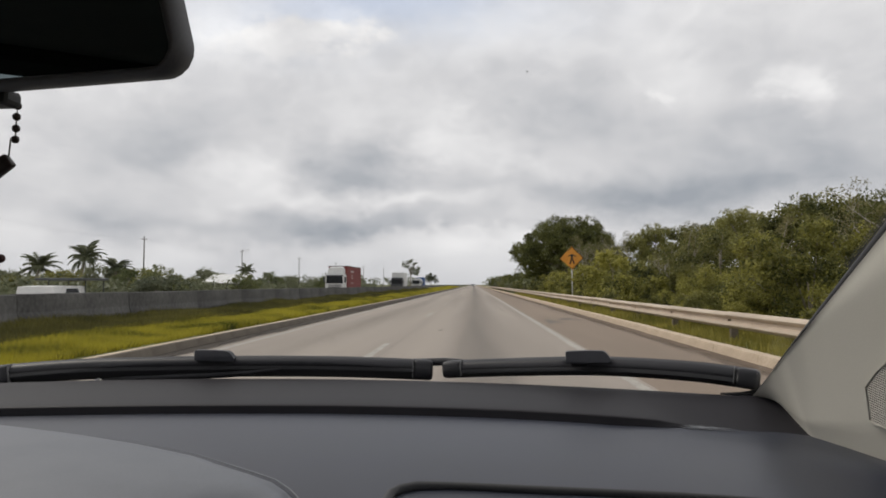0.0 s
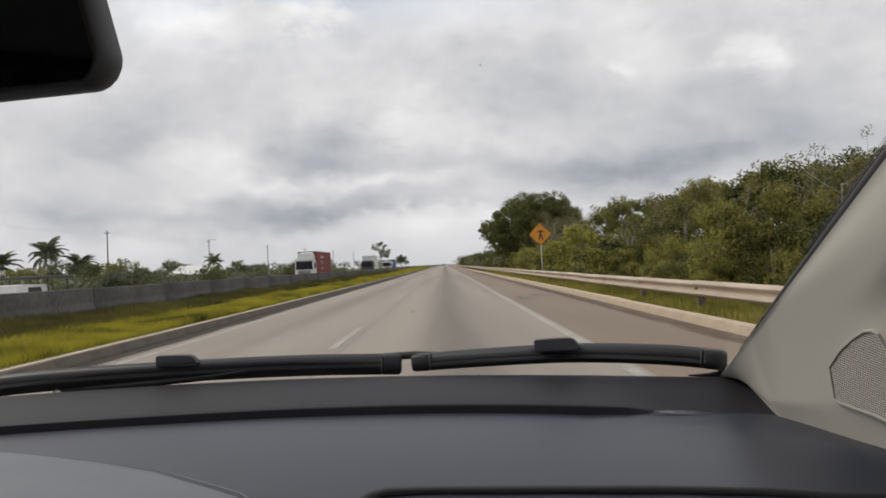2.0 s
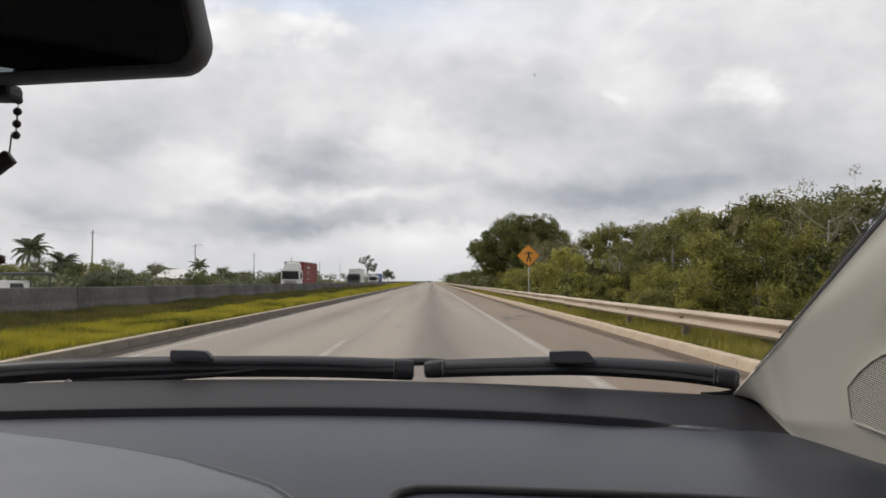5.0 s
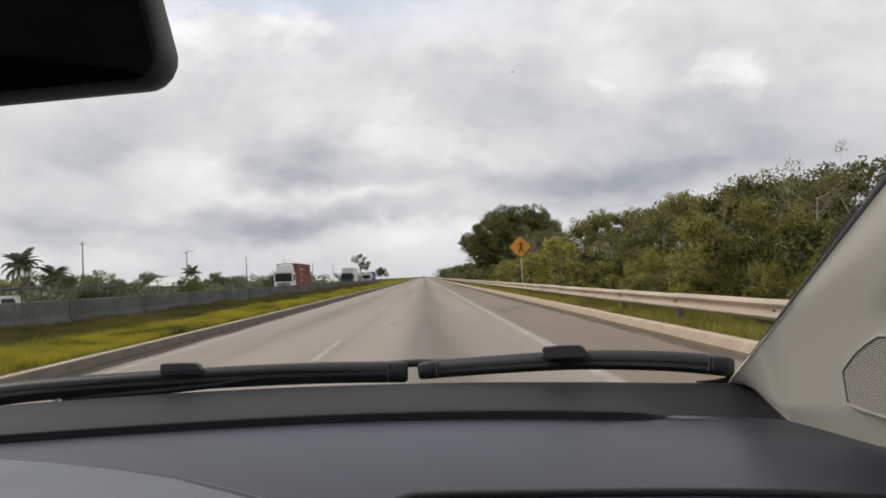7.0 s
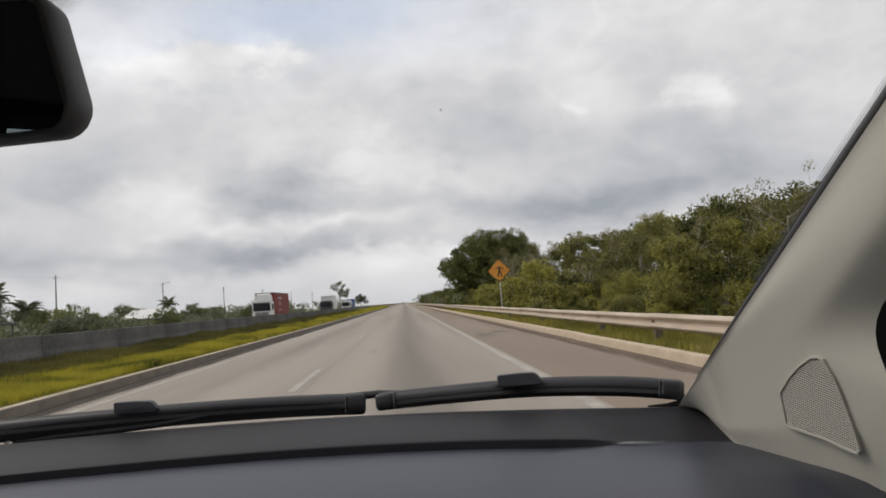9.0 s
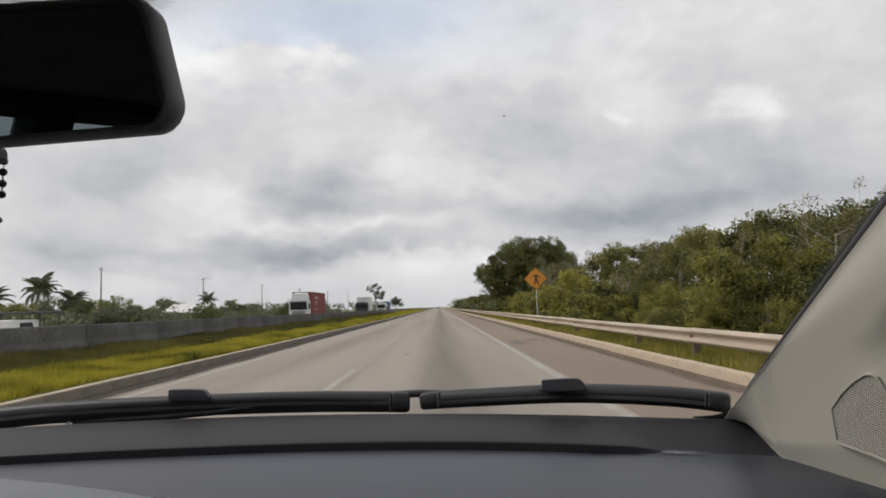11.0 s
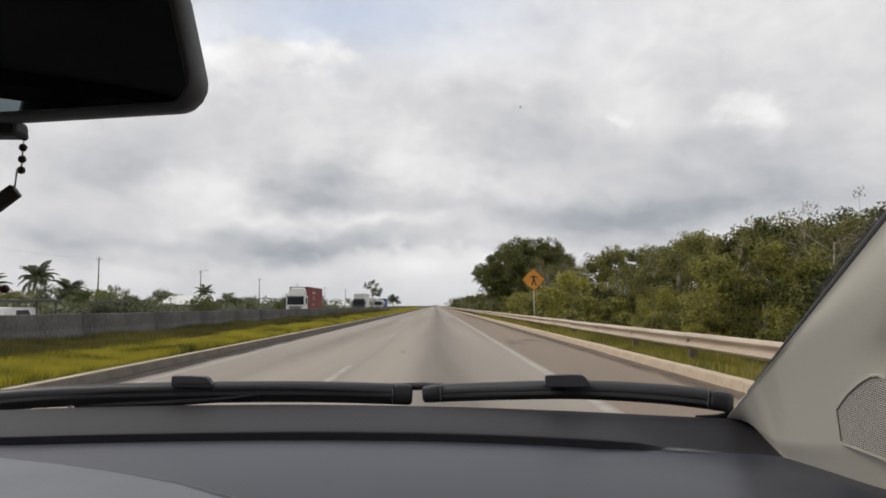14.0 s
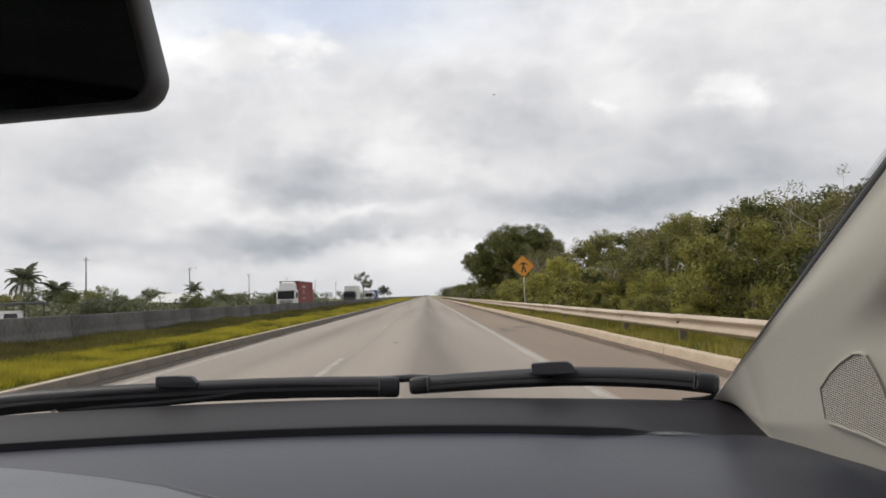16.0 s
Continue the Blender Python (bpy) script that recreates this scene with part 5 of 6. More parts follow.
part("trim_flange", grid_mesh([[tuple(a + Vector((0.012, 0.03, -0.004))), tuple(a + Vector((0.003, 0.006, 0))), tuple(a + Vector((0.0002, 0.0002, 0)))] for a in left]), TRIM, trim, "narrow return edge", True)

tw = [(0.3508, 0.6547, 1.126), (0.3539, 0.6414, 1.1415), (0.3572, 0.6286, 1.1524), (0.3606, 0.6164, 1.16), (0.3629, 0.6095, 1.1608), (0.3647, 0.6049, 1.1582), (0.3682, 0.5986, 1.1447), (0.3709, 0.5946, 1.1299), (0.375, 0.5898, 1.1046), (0.3773, 0.588, 1.0869), (0.3766, 0.5911, 1.0832), (0.3737, 0.5993, 1.0846), (0.3665, 0.6186, 1.0905), (0.3554, 0.6498, 1.0955), (0.3536, 0.6545, 1.0977)]
tw = [Vector(p) for p in tw]
poly = [((p - PO).dot(ex), (p - PO).dot(ey)) for p in tw]
cxm, cym = sum(p[0] for p in poly) / len(poly), sum(p[1] for p in poly) / len(poly)
PS = PO + PN * 0.0016


def scaled(f, lift):
    return [PS + ex * (cxm + (a - cxm) * f) + ey * (cym + (b - cym) * f) + PN * lift for a, b in poly]


base_rows = [scaled(f, lift) for f, lift in ((1.062, -0.006), (1.058, -0.0002), (1.048, 0.0004), (1.012, 0.0004), (1.000, 0.0000), (0.994, -0.0030))]
base = part("speaker_bezel", grid_mesh([[tuple(p) for p in row + row[:1]] for row in base_rows]), TRIM, trim, "narrow raised speaker rim")
part("speaker_cloth", prism(poly, PS - PN * 0.004, ex, ey, PN, 0.0018), GRILLEDARK, base, "dark cloth behind the grille")


def inside(a, b, pg):
    hit = False
    for (x0, y0), (x1, y1) in zip(pg, pg[1:] + pg[:1]):
        if (y0 > b) != (y1 > b) and a < (x1 - x0) * (b - y0) / (y1 - y0) + x0:
            hit = not hit
    return hit


small = [(cxm + (a - cxm) * 0.999, cym + (b - cym) * 0.999) for a, b in poly]
rib_vs, rib_fs = [], []
ymin, ymax = min(p[1] for p in small), max(p[1] for p in small)
b = ymin
while b < ymax:
    span = [a for a in [-0.08 + 0.0008 * k for k in range(260)] if inside(a, b, small)]
    if len(span) > 2:
        a0, a1 = span[0], span[-1]
        k = len(rib_vs)
        for a, bb, hgt in ((a0, b - 0.0006, 0), (a1, b - 0.0006, 0), (a1, b + 0.0006, 0), (a0, b + 0.0006, 0), (a0, b, 0.0008), (a1, b, 0.0008)):
            rib_vs.append(tuple(PS + ex * a + ey * bb + PN * (hgt - 0.0010)))
        rib_fs += [(k, k + 1, k + 5, k + 4), (k + 4, k + 5, k + 2, k + 3)]
    b += 0.0021
a = min(p[0] for p in small)
while a < max(p[0] for p in small):
    span = [b for b in [ymin + 0.0008 * k for k in range(int((ymax - ymin) / 0.0008))] if inside(a, b, small)]
    if len(span) > 2:
        k = len(rib_vs)
        for q, bb in ((a - 0.0004, span[0]), (a + 0.0004, span[0]), (a + 0.0004, span[-1]), (a - 0.0004, span[-1])):
            rib_vs.append(tuple(PS + ex * q + ey * bb - PN * 0.0008))
        rib_fs.append((k, k + 1, k + 2, k + 3))
    a += 0.0021
part("grille", mesh_from("grille", rib_vs, rib_fs, GRILLEM), GRILLEM, base, "fine ribbed speaker grille")

# ---- car shell: windscreen, frit, roof, sides
car = thing("car", "silver passenger car standing in the lane, seen from inside", "car")
rows = []
for k in range(9):
    z = 1.055 + 0.43 * k / 8
    x1 = 0.327 - 0.0305 * (z - 1.055)
    rows.append([(x, glass_y(x, z), z) for x in [CX - 0.66 + (x1 - CX + 0.66) * i / 16 for i in range(17)]])
bm = grid_mesh(rows)
bm.faces.ensure_lookup_table()
if bm.faces[0].normal.y > 0:
    bmesh.ops.reverse_faces(bm, faces=bm.faces[:])
ws = part("windscreen", bm, SCREEN, car, "clear curved windscreen", True)
ws.visible_shadow = False
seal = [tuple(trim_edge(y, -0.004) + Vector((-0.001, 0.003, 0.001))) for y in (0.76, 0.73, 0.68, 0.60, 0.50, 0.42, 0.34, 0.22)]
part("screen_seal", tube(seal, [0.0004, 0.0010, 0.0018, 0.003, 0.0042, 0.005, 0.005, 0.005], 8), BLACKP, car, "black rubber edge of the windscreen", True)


def dots(name, places, radius, normal):
    vs, fs = [], []
    u = Vector(normal).cross(Vector((1, 0, 0))).normalized()
    v = u.cross(Vector(normal)).normalized()
    for p, rr in places:
        k = len(vs)
        for i in range(6):
            a = i * math.pi / 3
            vs.append(tuple(Vector(p) + (u * math.cos(a) + v * math.sin(a)) * radius * rr))
        fs.append(tuple(range(k, k + 6)))
    return mesh_from(name, vs, fs, BLACKP)


GN = Vector((0, -0.514, -0.857))
pl = []
for j in range(114):
    for i in range(154):
        x, z = CX - 0.112 + 0.0014 * i + (0.0007 if j % 2 else 0), 1.405 + 0.0007 * j
        q = ((x - (CX - 0.002)) / 0.099) ** 4 + ((z - 1.468) / 0.040) ** 4
        if q < 1:
            pl.append(((x, glass_y(x, z) - 0.004, z), 1.0 if q < 0.45 else 0.86 if q < 0.62 else 0.70 if q < 0.77 else 0.54 if q < 0.9 else 0.38))
part("sensor_dots", dots("sensor_dots", pl, 0.00069, GN), BLACKP, car, "black dot screen above the mirror")
pl = []
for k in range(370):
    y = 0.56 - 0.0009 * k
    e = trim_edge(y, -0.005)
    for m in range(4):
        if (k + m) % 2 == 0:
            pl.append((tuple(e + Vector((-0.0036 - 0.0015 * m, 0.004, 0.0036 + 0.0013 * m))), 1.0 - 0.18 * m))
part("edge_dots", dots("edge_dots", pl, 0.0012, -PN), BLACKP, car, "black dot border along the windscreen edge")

# near-black slab that stands in for the unlit door opening beside the pillar trim
side = [(0.30, 0.27), (0.20, 0.216), (0.14, 0.164), (0.1085, 0.1339), (0.096, 0.1198), (0.0885, 0.106), (0.0850, 0.093), (0.0848, 0.082), (0.0873, 0.071), (0.0914, 0.062), (0.1041, 0.0359), (0.1121, 0.0147), (0.124, -0.02), (0.33, -0.02)]
part("door_seal", prism(side, PO - PN * 0.03, ex, ey, PN, 0.030, 0.0015), DARKDOOR, car, "near-black slab for the unlit door opening")

HW = 0.70
part("headliner", grid_mesh([[(x, y, z - 0.03 * ((x - CX) / HW) ** 2) for x in [CX - HW + 2 * HW * i / 10 for i in range(11)]] for y, z in ((0.385, 1.475), (0.30, 1.497), (0.1, 1.515), (-0.6, 1.51), (-1.3, 1.455), (-1.75, 1.345))], 0.012), HEAD, car, "pale cloth headliner", True)
part("roof", grid_mesh([[(x, y, z - 0.04 * ((x - CX) / HW) ** 2) for x in [CX - HW - 0.02 + 2 * (HW + 0.02) * i / 10 for i in range(11)]] for y, z in ((0.42, 1.492), (0.30, 1.525), (0.1, 1.545), (-0.6, 1.55), (-1.3, 1.53), (-1.8, 1.45))], 0.012), CARPAINT, car, smooth=True)
for s in (-1, 1):
    X = CX + s * (HW + 0.10)
    part("door_panel", box(X - 0.05, X + 0.05, -0.95, 0.66, 0.30, 1.02, 0.03, 2), CABIN, car)
    part("rear_side_panel", box(X - 0.05, X + 0.05, -2.0, -0.95, 0.30, 1.04, 0.03, 2), CABIN, car)
    part("outer_door", box(X + s * 0.056 - 0.008, X + s * 0.056 + 0.008, -0.32, 0.64, 0.34, 1.0, 0.006, 2), CARPAINT, car)
    part("outer_door", box(X + s * 0.056 - 0.008, X + s * 0.056 + 0.008, -1.18, -0.33, 0.34, 1.0, 0.006, 2), CARPAINT, car)
    part("rear_wing", box(X + s * 0.056 - 0.008, X + s * 0.056 + 0.008, -2.02, -1.19, 0.34, 1.03, 0.006, 2), CARPAINT, car)
    part("headlight", box(CX + s * 0.60 - 0.12, CX + s * 0.60 + 0.12, 1.99, 2.09, 0.64, 0.78, 0.03, 3), LAMPGL, car, "clear headlight")
    part("centre_pillar", tube([(X, -0.35, 1.0), (X - s * 0.05, -0.38, 1.25), (X - s * 0.12, -0.42, 1.50)], [0.05, 0.05, 0.05], 8), CABIN, car)
    part("rear_pillar", tube([(X, -1.75, 1.0), (X - s * 0.05, -1.70, 1.25), (X - s * 0.12, -1.60, 1.47)], [0.13, 0.12, 0.10], 8), CABIN, car)
    part("roof_rail", tube([(X - s * 0.06, 0.38, 1.42), (X - s * 0.10, 0.1, 1.49), (X - s * 0.11, -0.8, 1.50), (X - s * 0.13, -1.7, 1.43)], [0.035, 0.05, 0.075, 0.075], 8), CABIN, car)
    part("front_wing", box(X - 0.06, X + 0.06, 0.66, 1.95, 0.32, 0.86, 0.05, 3), CARPAINT, car)
    for yy in (1.35, -1.25):
        wheel_parts(car, CX + s * 0.70, yy, 0.31, 0.31, 0.20)
part("far_pillar", tube([(CX - 0.60, 0.84, 1.06), (CX - 0.62, 0.60, 1.24), (CX - 0.60, 0.36, 1.42), (CX - 0.58, 0.30, 1.47)], [0.035] * 4, 8), TRIM, car)
part("cabin_floor", box(CX - 0.78, CX + 0.78, -2.0, 1.0, 0.24, 0.30), CABIN, car)
part("tailgate", box(CX - 0.75, CX + 0.75, -2.05, -1.95, 0.30, 1.05, 0.03, 2), CABIN, car)
part("bulkhead", box(CX - 0.75, CX + 0.75, 0.98, 1.02, 0.30, 1.02), CABIN, car)
part("bonnet", grid_mesh([[(x, y, z - 0.06 * ((x - CX) / 0.75) ** 2) for x in [CX - 0.72 + 1.44 * i / 10 for i in range(11)]] for y, z in ((1.07, 0.985), (1.3, 0.965), (1.6, 0.92), (1.9, 0.84), (2.02, 0.74))], 0.01), CARPAINT, car, smooth=True)
part("front_bumper", box(CX - 0.76, CX + 0.76, 1.93, 2.10, 0.28, 0.74, 0.06, 3), CARPAINT, car)
part("cowl_panel", grid_mesh([[(x, glass_y(x, 1.055) + a, z) for x in [CX - 0.66 + 1.32 * i / 12 for i in range(13)]] for a, z in ((-0.02, 1.050), (0.02, 1.042), (0.09, 1.02), (0.13, 0.96))]), BLACKP, car, "black cowl below the windscreen", True)


# ---- wipers
def wiper(label, pts, clip_at, arm, radii, clip_dx, low=-0.0155):
    w = thing("windscreen_wiper", label, "wiper", group="wipers at rest on the windscreen")
    pts = [Vector(p) for p in pts]
    fine = []
    for i in range(len(pts) - 1):
        p0, p1, p2, p3 = pts[max(i - 1, 0)], pts[i], pts[i + 1], pts[min(i + 2, len(pts) - 1)]
        for k in range(6):
            t = k / 6
            fine.append(0.5 * ((2 * p1) + (p2 - p0) * t + (2 * p0 - 5 * p1 + 4 * p2 - p3) * t * t + (3 * p1 - p0 - 3 * p2 + p3) * t ** 3))
    fine.append(pts[-1])
    spoiler = [(-0.010, -0.001), (0.006, -0.002), (0.009, 0.004), (0.004, 0.010), (-0.004, 0.0135), (-0.010, 0.010)]
    part("spoiler", sweep(spoiler, fine), WIPERM, w, "black aero spoiler blade", True)
    part("rubber", sweep([(-0.008, low), (0.000, low), (0.008, -0.004), (0.007, 0.004), (-0.009, 0.004), (-0.010, -0.006)], fine), BLACKP, w, "matt black rubber lip")
    for j, q in ((0, 1), (len(fine) - 1, -1)):
        a, b = fine[j], fine[j + 2 * q]
        d = (b - a).normalized()
        m = Matrix.Translation(a + d * 0.006) @ d.to_track_quat("X", "Z").to_matrix().to_4x4()
        bm = box(-0.014, 0.014, -0.0112, 0.0105, low + 0.0005, 0.0132, 0.006, 4)
        bmesh.ops.transform(bm, matrix=m, verts=bm.verts)
        part("end_cap", bm, WIPERM, w, "black plastic end cap", True)
        bm = box(0.0138, 0.0150, -0.0108, 0.0100, low + 0.004, 0.0136, 0.0004, 1)
        bmesh.ops.transform(bm, matrix=m, verts=bm.verts)
        part("cap_joint", bm, BRIGHTEDGE, w, "thin bright joint line")
    c = Vector(clip_at)
    bm = prism([(-0.027, -0.003), (0.0255, -0.003), (0.0275, 0.0015), (0.0225, 0.0085), (0.018, 0.0112), (0.0, 0.0118), (-0.0262, 0.0112), (-0.0272, 0.009)], Vector((0, -0.007, 0)), Vector((1, 0, 0)), Vector((0, 0, 1)), Vector((0, 1, 0)), 0.015, 0.0014)
    bmesh.ops.transform(bm, matrix=Matrix.Translation(c) @ pose(0, 0, 0, 0, clip_dx, -12 if c.x > 0 else 3), verts=bm.verts)
    part("clip", bm, CLIPM, w, "black plastic wiper clip")
    # thin strip painted bright where the clip's end catches light
    bm = box(-0.0278, -0.0262, -0.0066, 0.0066, 0.002, 0.0108, 0.0005, 1)
    bmesh.ops.transform(bm, matrix=Matrix.Translation(c) @ pose(0, 0, 0, 0, clip_dx, -12 if c.x > 0 else 3), verts=bm.verts)
    part("clip_edge", bm, BRIGHTEDGE, w, "clip edge painted bright as if lit")
    part("arm", tube(arm, radii, 8), WIPERM, w, "slim black wiper arm", True)
    return w


wiper("black flat-blade wiper lying along the windscreen foot, driver side", [(-0.668, 0.972, 1.093), (-0.55, 0.985, 1.101), (-0.36, 0.993, 1.1045), (-0.20, 1.004, 1.1035), (-0.066, 1.012, 1.0985)], (-0.362, 0.986, 1.1155),
      [(-0.270, 0.992, 1.1010), (-0.320, 0.990, 1.0945), (-0.400, 0.988, 1.0900), (-0.480, 0.988, 1.0870), (-0.524, 0.988, 1.0845)], [0.002, 0.0042, 0.0048, 0.0048, 0.0030], 2)
wiper("black flat-blade wiper lying along the windscreen foot, passenger side", [(-0.034, 0.998, 1.0985), (0.05, 0.965, 1.1055), (0.16, 0.915, 1.1130), (0.26, 0.872, 1.1120), (0.324, 0.846, 1.1062)], (0.144, 0.905, 1.1235),
      [(0.144, 0.915, 1.119), (0.05, 0.975, 1.106), (-0.04, 1.014, 1.1090), (-0.10, 1.025, 1.106), (-0.20, 1.03, 1.101)], [0.0055] * 5, -2, -0.0105)
tip = [(0.329, 0.846, 1.1020), (0.3285, 0.846, 1.0965), (0.323, 0.847, 1.0915), (0.312, 0.850, 1.0900), (0.290, 0.856, 1.0895)]
part("tip_guard", tube(tip, [0.0045, 0.0045, 0.0035, 0.0025, 0.001], 8), BLACKP, bpy.data.objects["windscreen_wiper.001"], "curved black tip under the end cap", True)

# ---- mirror and rosary
mir = thing("rear_view_mirror", "black rear-view mirror with rounded housing on a stem", "mirror")


def rounded(corners, radii, n=7):
    """A polygon with rounded corners, against the clock."""
    pts = []
    for i, (c, r_) in enumerate(zip(corners, radii)):
        p, a, b = Vector(c), Vector(corners[i - 1]), Vector(corners[(i + 1) % len(corners)])
        u, v = (a - p).normalized(), (b - p).normalized()
        half = u.angle(v) / 2
        mid_ = (u + v).normalized() * (r_ / math.sin(half)) + p
        q0, q1 = p + u * (r_ / math.tan(half)) - mid_, p + v * (r_ / math.tan(half)) - mid_
        for k in range(n):
            d = q0.lerp(q1, k / (n - 1)).normalized() * r_
            pts.append(tuple(mid_ + d))
    return pts


MC = Vector((-0.2775, 0.37, 1.3655))
MT = Matrix.Translation(MC) @ pose(0, 0, 0, 5.5, -1.2, -8)
outer = rounded([(-0.1330, -0.0400), (0.1308, -0.0408), (0.1180, 0.0322), (-0.1200, 0.0425)], [0.016, 0.016, 0.014, 0.014])
inner = rounded([(-0.1235, -0.0345), (0.1238, -0.0358), (0.1121, 0.0284), (-0.1112, 0.0380)], [0.010, 0.010, 0.009, 0.009])


def ring_loft(loops):
    bm = bmesh.new()
    vs = [[bm.verts.new(MT @ Vector(p)) for p in l] for l in loops]
    for a, b in zip(vs, vs[1:]):
        for i in range(len(a)):
            bm.faces.new((a[i], a[(i + 1) % len(a)], b[(i + 1) % len(a)], b[i]))
    bm.faces.new(vs[-1])
    bmesh.ops.recalc_face_normals(bm, faces=bm.faces)
    return bm


part("housing", ring_loft([[(a, 0.004, b) for a, b in inner], [(a * 1.008, -0.003, b * 1.02) for a, b in inner], [(a * 0.5 + c * 0.5, -0.0062, b * 0.5 + d * 0.5) for (a, b), (c, d) in zip(inner, outer)], [(a * 0.988, -0.004, b * 0.965) for a, b in outer], [(a, 0.002, b) for a, b in outer], [(a * 0.99, 0.016, b * 0.97) for a, b in outer], [(a * 0.9, 0.034, b * 0.80) for a, b in outer], [(a * 0.6, 0.045, b * 0.5) for a, b in outer]]), HOUSING, mir, "black rounded plastic housing", True)
bm = bmesh.new()
bm.faces.new([bm.verts.new(MT @ Vector((a * 1.0, 0.001, b * 1.0))) for a, b in inner])
part("mirror_glass", bm, MIRROR, mir, "dark reflecting mirror glass")
part("stem", tube([tuple(MT @ Vector((0.0, 0.04, 0.005))), tuple(MT @ Vector((0.0, 0.09, 0.02))), (CX - 0.008, glass_y(CX, 1.41) - 0.006, 1.41)], [0.012, 0.010, 0.016], 10), HOUSING, mir, "short black mirror stem", True)
part("lower_switch", box(-0.2835, -0.264, 0.385, 0.402, 1.3215, 1.331, 0.003, 2), BLACKP, mir, "small black tab below the housing")

ros = thing("rosary", "dark wooden bead rosary with a cross, hung from the mirror", "rosary")
bm = bmesh.new()
bmesh.ops.create_uvsphere(bm, u_segments=10, v_segments=7, radius=0.0024)
bead_me = bpy.data.meshes.new("bead")
bm.to_mesh(bead_me)
bm.free()
bead_me.materials.append(BEAD)
for p in bead_me.polygons:
    p.use_smooth = True
RY = 0.40
loops = [[(-0.2935, 1.329), (-0.2965, 1.316), (-0.2970, 1.309), (-0.2973, 1.302), (-0.2965, 1.2955), (-0.2915, 1.2905), (-0.2875, 1.2885)],
         [(-0.2880, 1.325), (-0.2882, 1.3155), (-0.2880, 1.308), (-0.2878, 1.301), (-0.2875, 1.2945), (-0.2870, 1.2885)],
         [(-0.2698, 1.330), (-0.2688, 1.3245), (-0.2692, 1.318), (-0.2694, 1.311), (-0.2697, 1.3045)],
         [(-0.2896, 1.284), (-0.2896, 1.277), (-0.2895, 1.270), (-0.2890, 1.2565)]]
for li, lp in enumerate(loops):
    q = [(x, RY + 0.002 * li, z) for x, z in lp]
    part("cord", tube(q, [0.0005] * len(q), 5), CORD, ros, "thin pale cord")
    for k, (x, y, z) in enumerate(q):
        part("bead", bead_me, BEAD, ros, at=Matrix.Translation((x, y, z)) @ Matrix.Scale(1.25 if (li == 3 and k == 3) else 1.0, 4))
part("cord", tube([(-0.2697, RY, 1.3045), (-0.2705, RY, 1.295), (-0.2715, RY, 1.290)], [0.0005] * 3, 5), CORD, ros)
part("cord", tube([(-0.2890, RY, 1.2565), (-0.2868, RY, 1.248), (-0.2848, RY, 1.243)], [0.0005] * 3, 5), CORD, ros)
bm = box(-0.0088, 0.0088, -0.003, 0.003, -0.0042, 0.0042, 0.0012, 2)
bmesh.ops.transform(bm, matrix=Matrix.Translation((-0.2765, RY, 1.2865)) @ Matrix.Rotation(radians(-38), 4, "Y"), verts=bm.verts)
part("joiner", bm, BEAD, ros, "small dark wooden block", True)
bm = box(-0.0020, 0.0020, -0.002, 0.002, -0.0300, 0.0, 0.0008, 2)
box(-0.0105, 0.0105, -0.0021, 0.0021, -0.0108, -0.0072, 0.0008, 2, bm)
for x, z in ((-0.0108, -0.009), (0.0108, -0.009), (0.0, 0.0006), (0.0, -0.0302)):
    bmesh.ops.create_uvsphere(bm, u_segments=8, v_segments=6, radius=0.0026, matrix=Matrix.Translation((x, 0, z)))
bmesh.ops.transform(bm, matrix=Matrix.Translation((-0.2845, RY, 1.2430)), verts=bm.verts)
part("cross", bm, CROSSM, ros, "red-brown wooden cross")

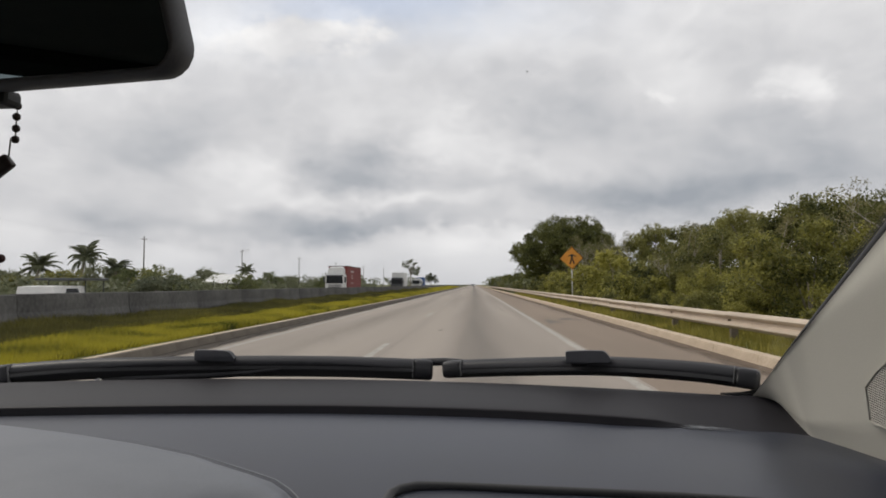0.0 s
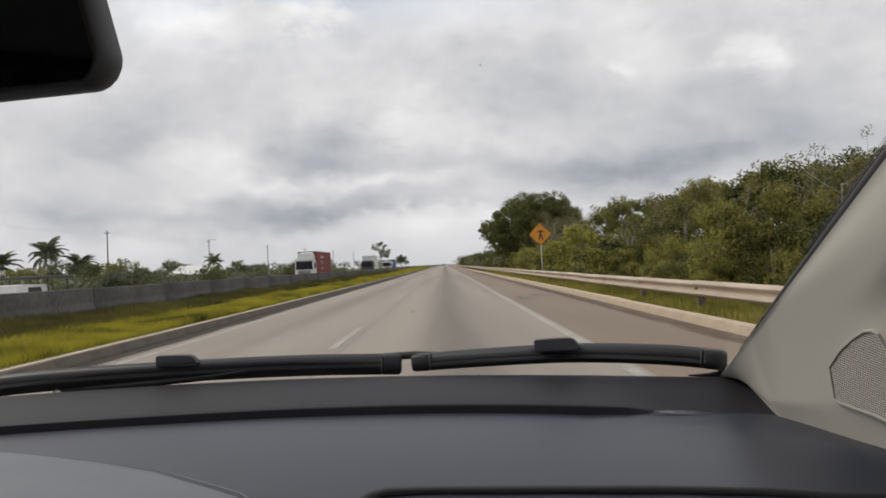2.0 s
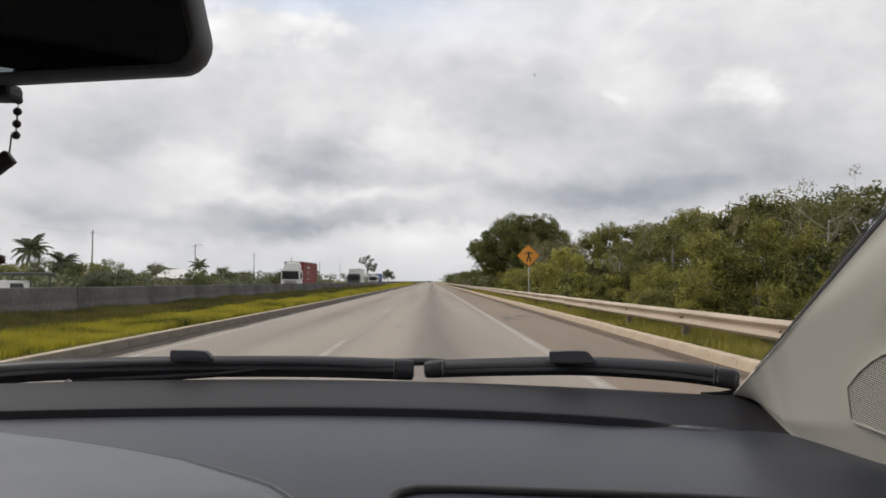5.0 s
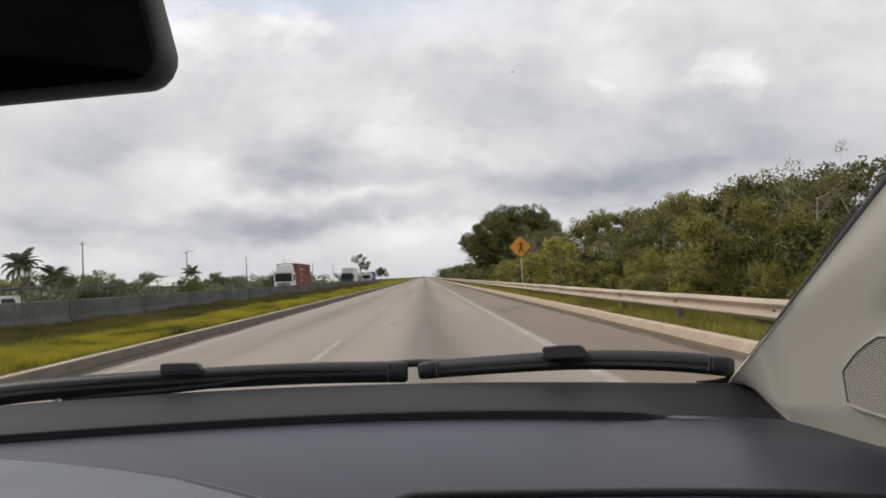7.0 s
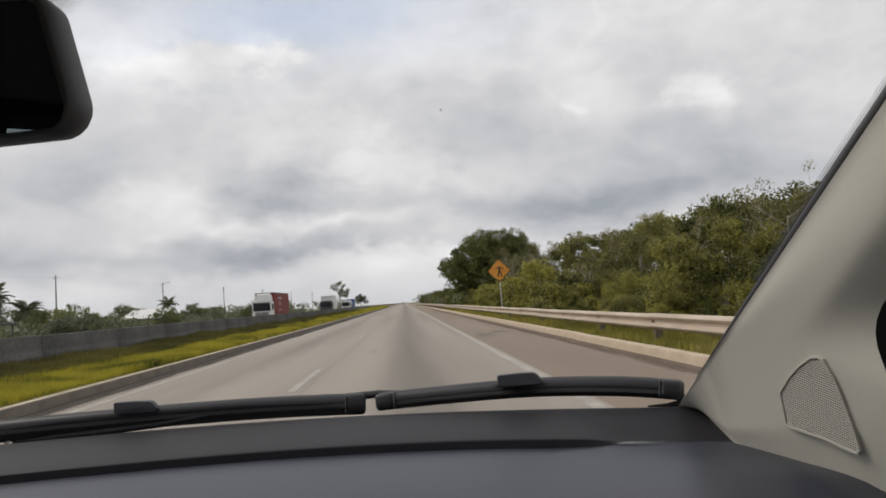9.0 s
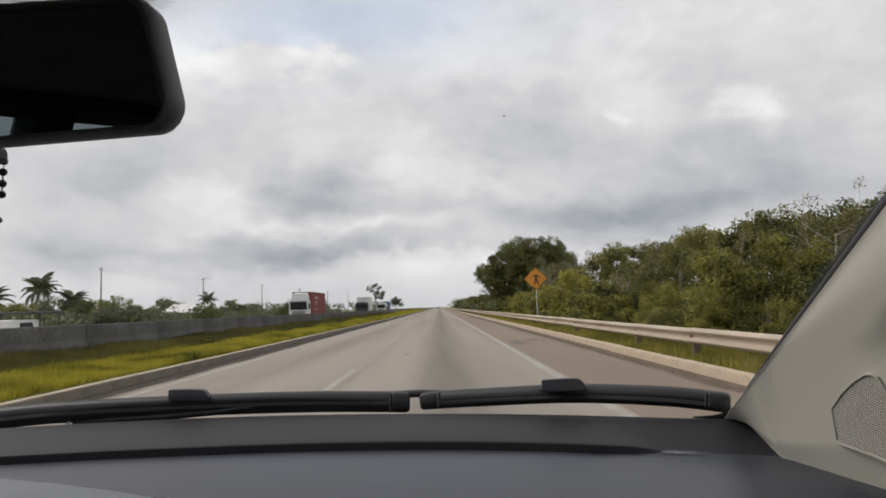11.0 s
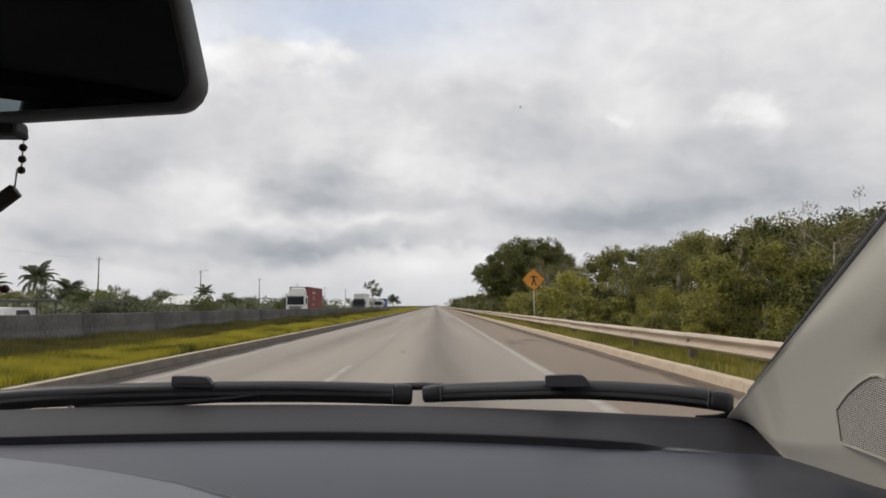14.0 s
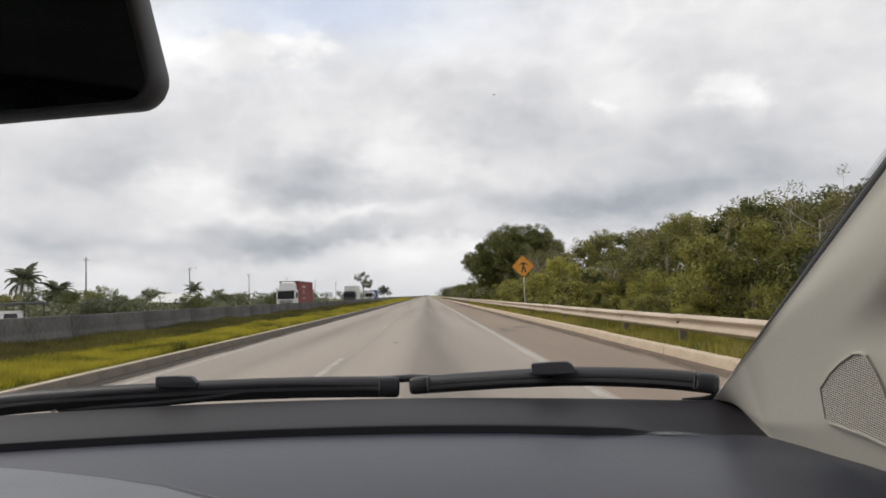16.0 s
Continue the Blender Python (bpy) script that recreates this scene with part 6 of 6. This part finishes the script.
# painted highlight where the dashboard step ends, and a dirt speck on the glass
STEPGLINT = mat("painted_step_highlight", (0.10, 0.105, 0.118), (0.17, 0.178, 0.195), 0.5, 30, 500, 0.15)
_n, _l = STEPGLINT.node_tree.nodes, STEPGLINT.node_tree.links
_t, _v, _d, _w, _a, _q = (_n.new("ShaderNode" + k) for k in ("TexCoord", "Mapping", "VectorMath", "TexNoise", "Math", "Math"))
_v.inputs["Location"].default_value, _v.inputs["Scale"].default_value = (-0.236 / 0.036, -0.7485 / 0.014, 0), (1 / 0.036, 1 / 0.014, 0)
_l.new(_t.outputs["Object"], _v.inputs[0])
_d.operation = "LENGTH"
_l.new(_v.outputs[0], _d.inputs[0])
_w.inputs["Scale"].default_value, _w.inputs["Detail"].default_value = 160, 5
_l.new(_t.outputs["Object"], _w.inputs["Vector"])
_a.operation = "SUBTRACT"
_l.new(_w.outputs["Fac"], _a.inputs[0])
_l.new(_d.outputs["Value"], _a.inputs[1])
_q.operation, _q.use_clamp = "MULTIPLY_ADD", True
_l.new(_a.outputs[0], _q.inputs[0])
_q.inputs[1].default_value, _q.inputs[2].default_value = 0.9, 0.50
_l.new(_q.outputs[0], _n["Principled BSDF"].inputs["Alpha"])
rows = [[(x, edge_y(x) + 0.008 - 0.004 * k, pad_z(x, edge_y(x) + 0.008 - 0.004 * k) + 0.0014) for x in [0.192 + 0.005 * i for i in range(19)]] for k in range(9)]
part("worn_patch", grid_mesh(rows), STEPGLINT, dash, "pale soft patch painted as a highlight", True)
bm = bmesh.new()
bmesh.ops.create_uvsphere(bm, u_segments=8, v_segments=6, radius=0.0006, matrix=Matrix.Translation((0.040, 0.511, 1.373)))
part("dirt_speck", bm, BLACKP, car, "tiny dark speck of dirt")
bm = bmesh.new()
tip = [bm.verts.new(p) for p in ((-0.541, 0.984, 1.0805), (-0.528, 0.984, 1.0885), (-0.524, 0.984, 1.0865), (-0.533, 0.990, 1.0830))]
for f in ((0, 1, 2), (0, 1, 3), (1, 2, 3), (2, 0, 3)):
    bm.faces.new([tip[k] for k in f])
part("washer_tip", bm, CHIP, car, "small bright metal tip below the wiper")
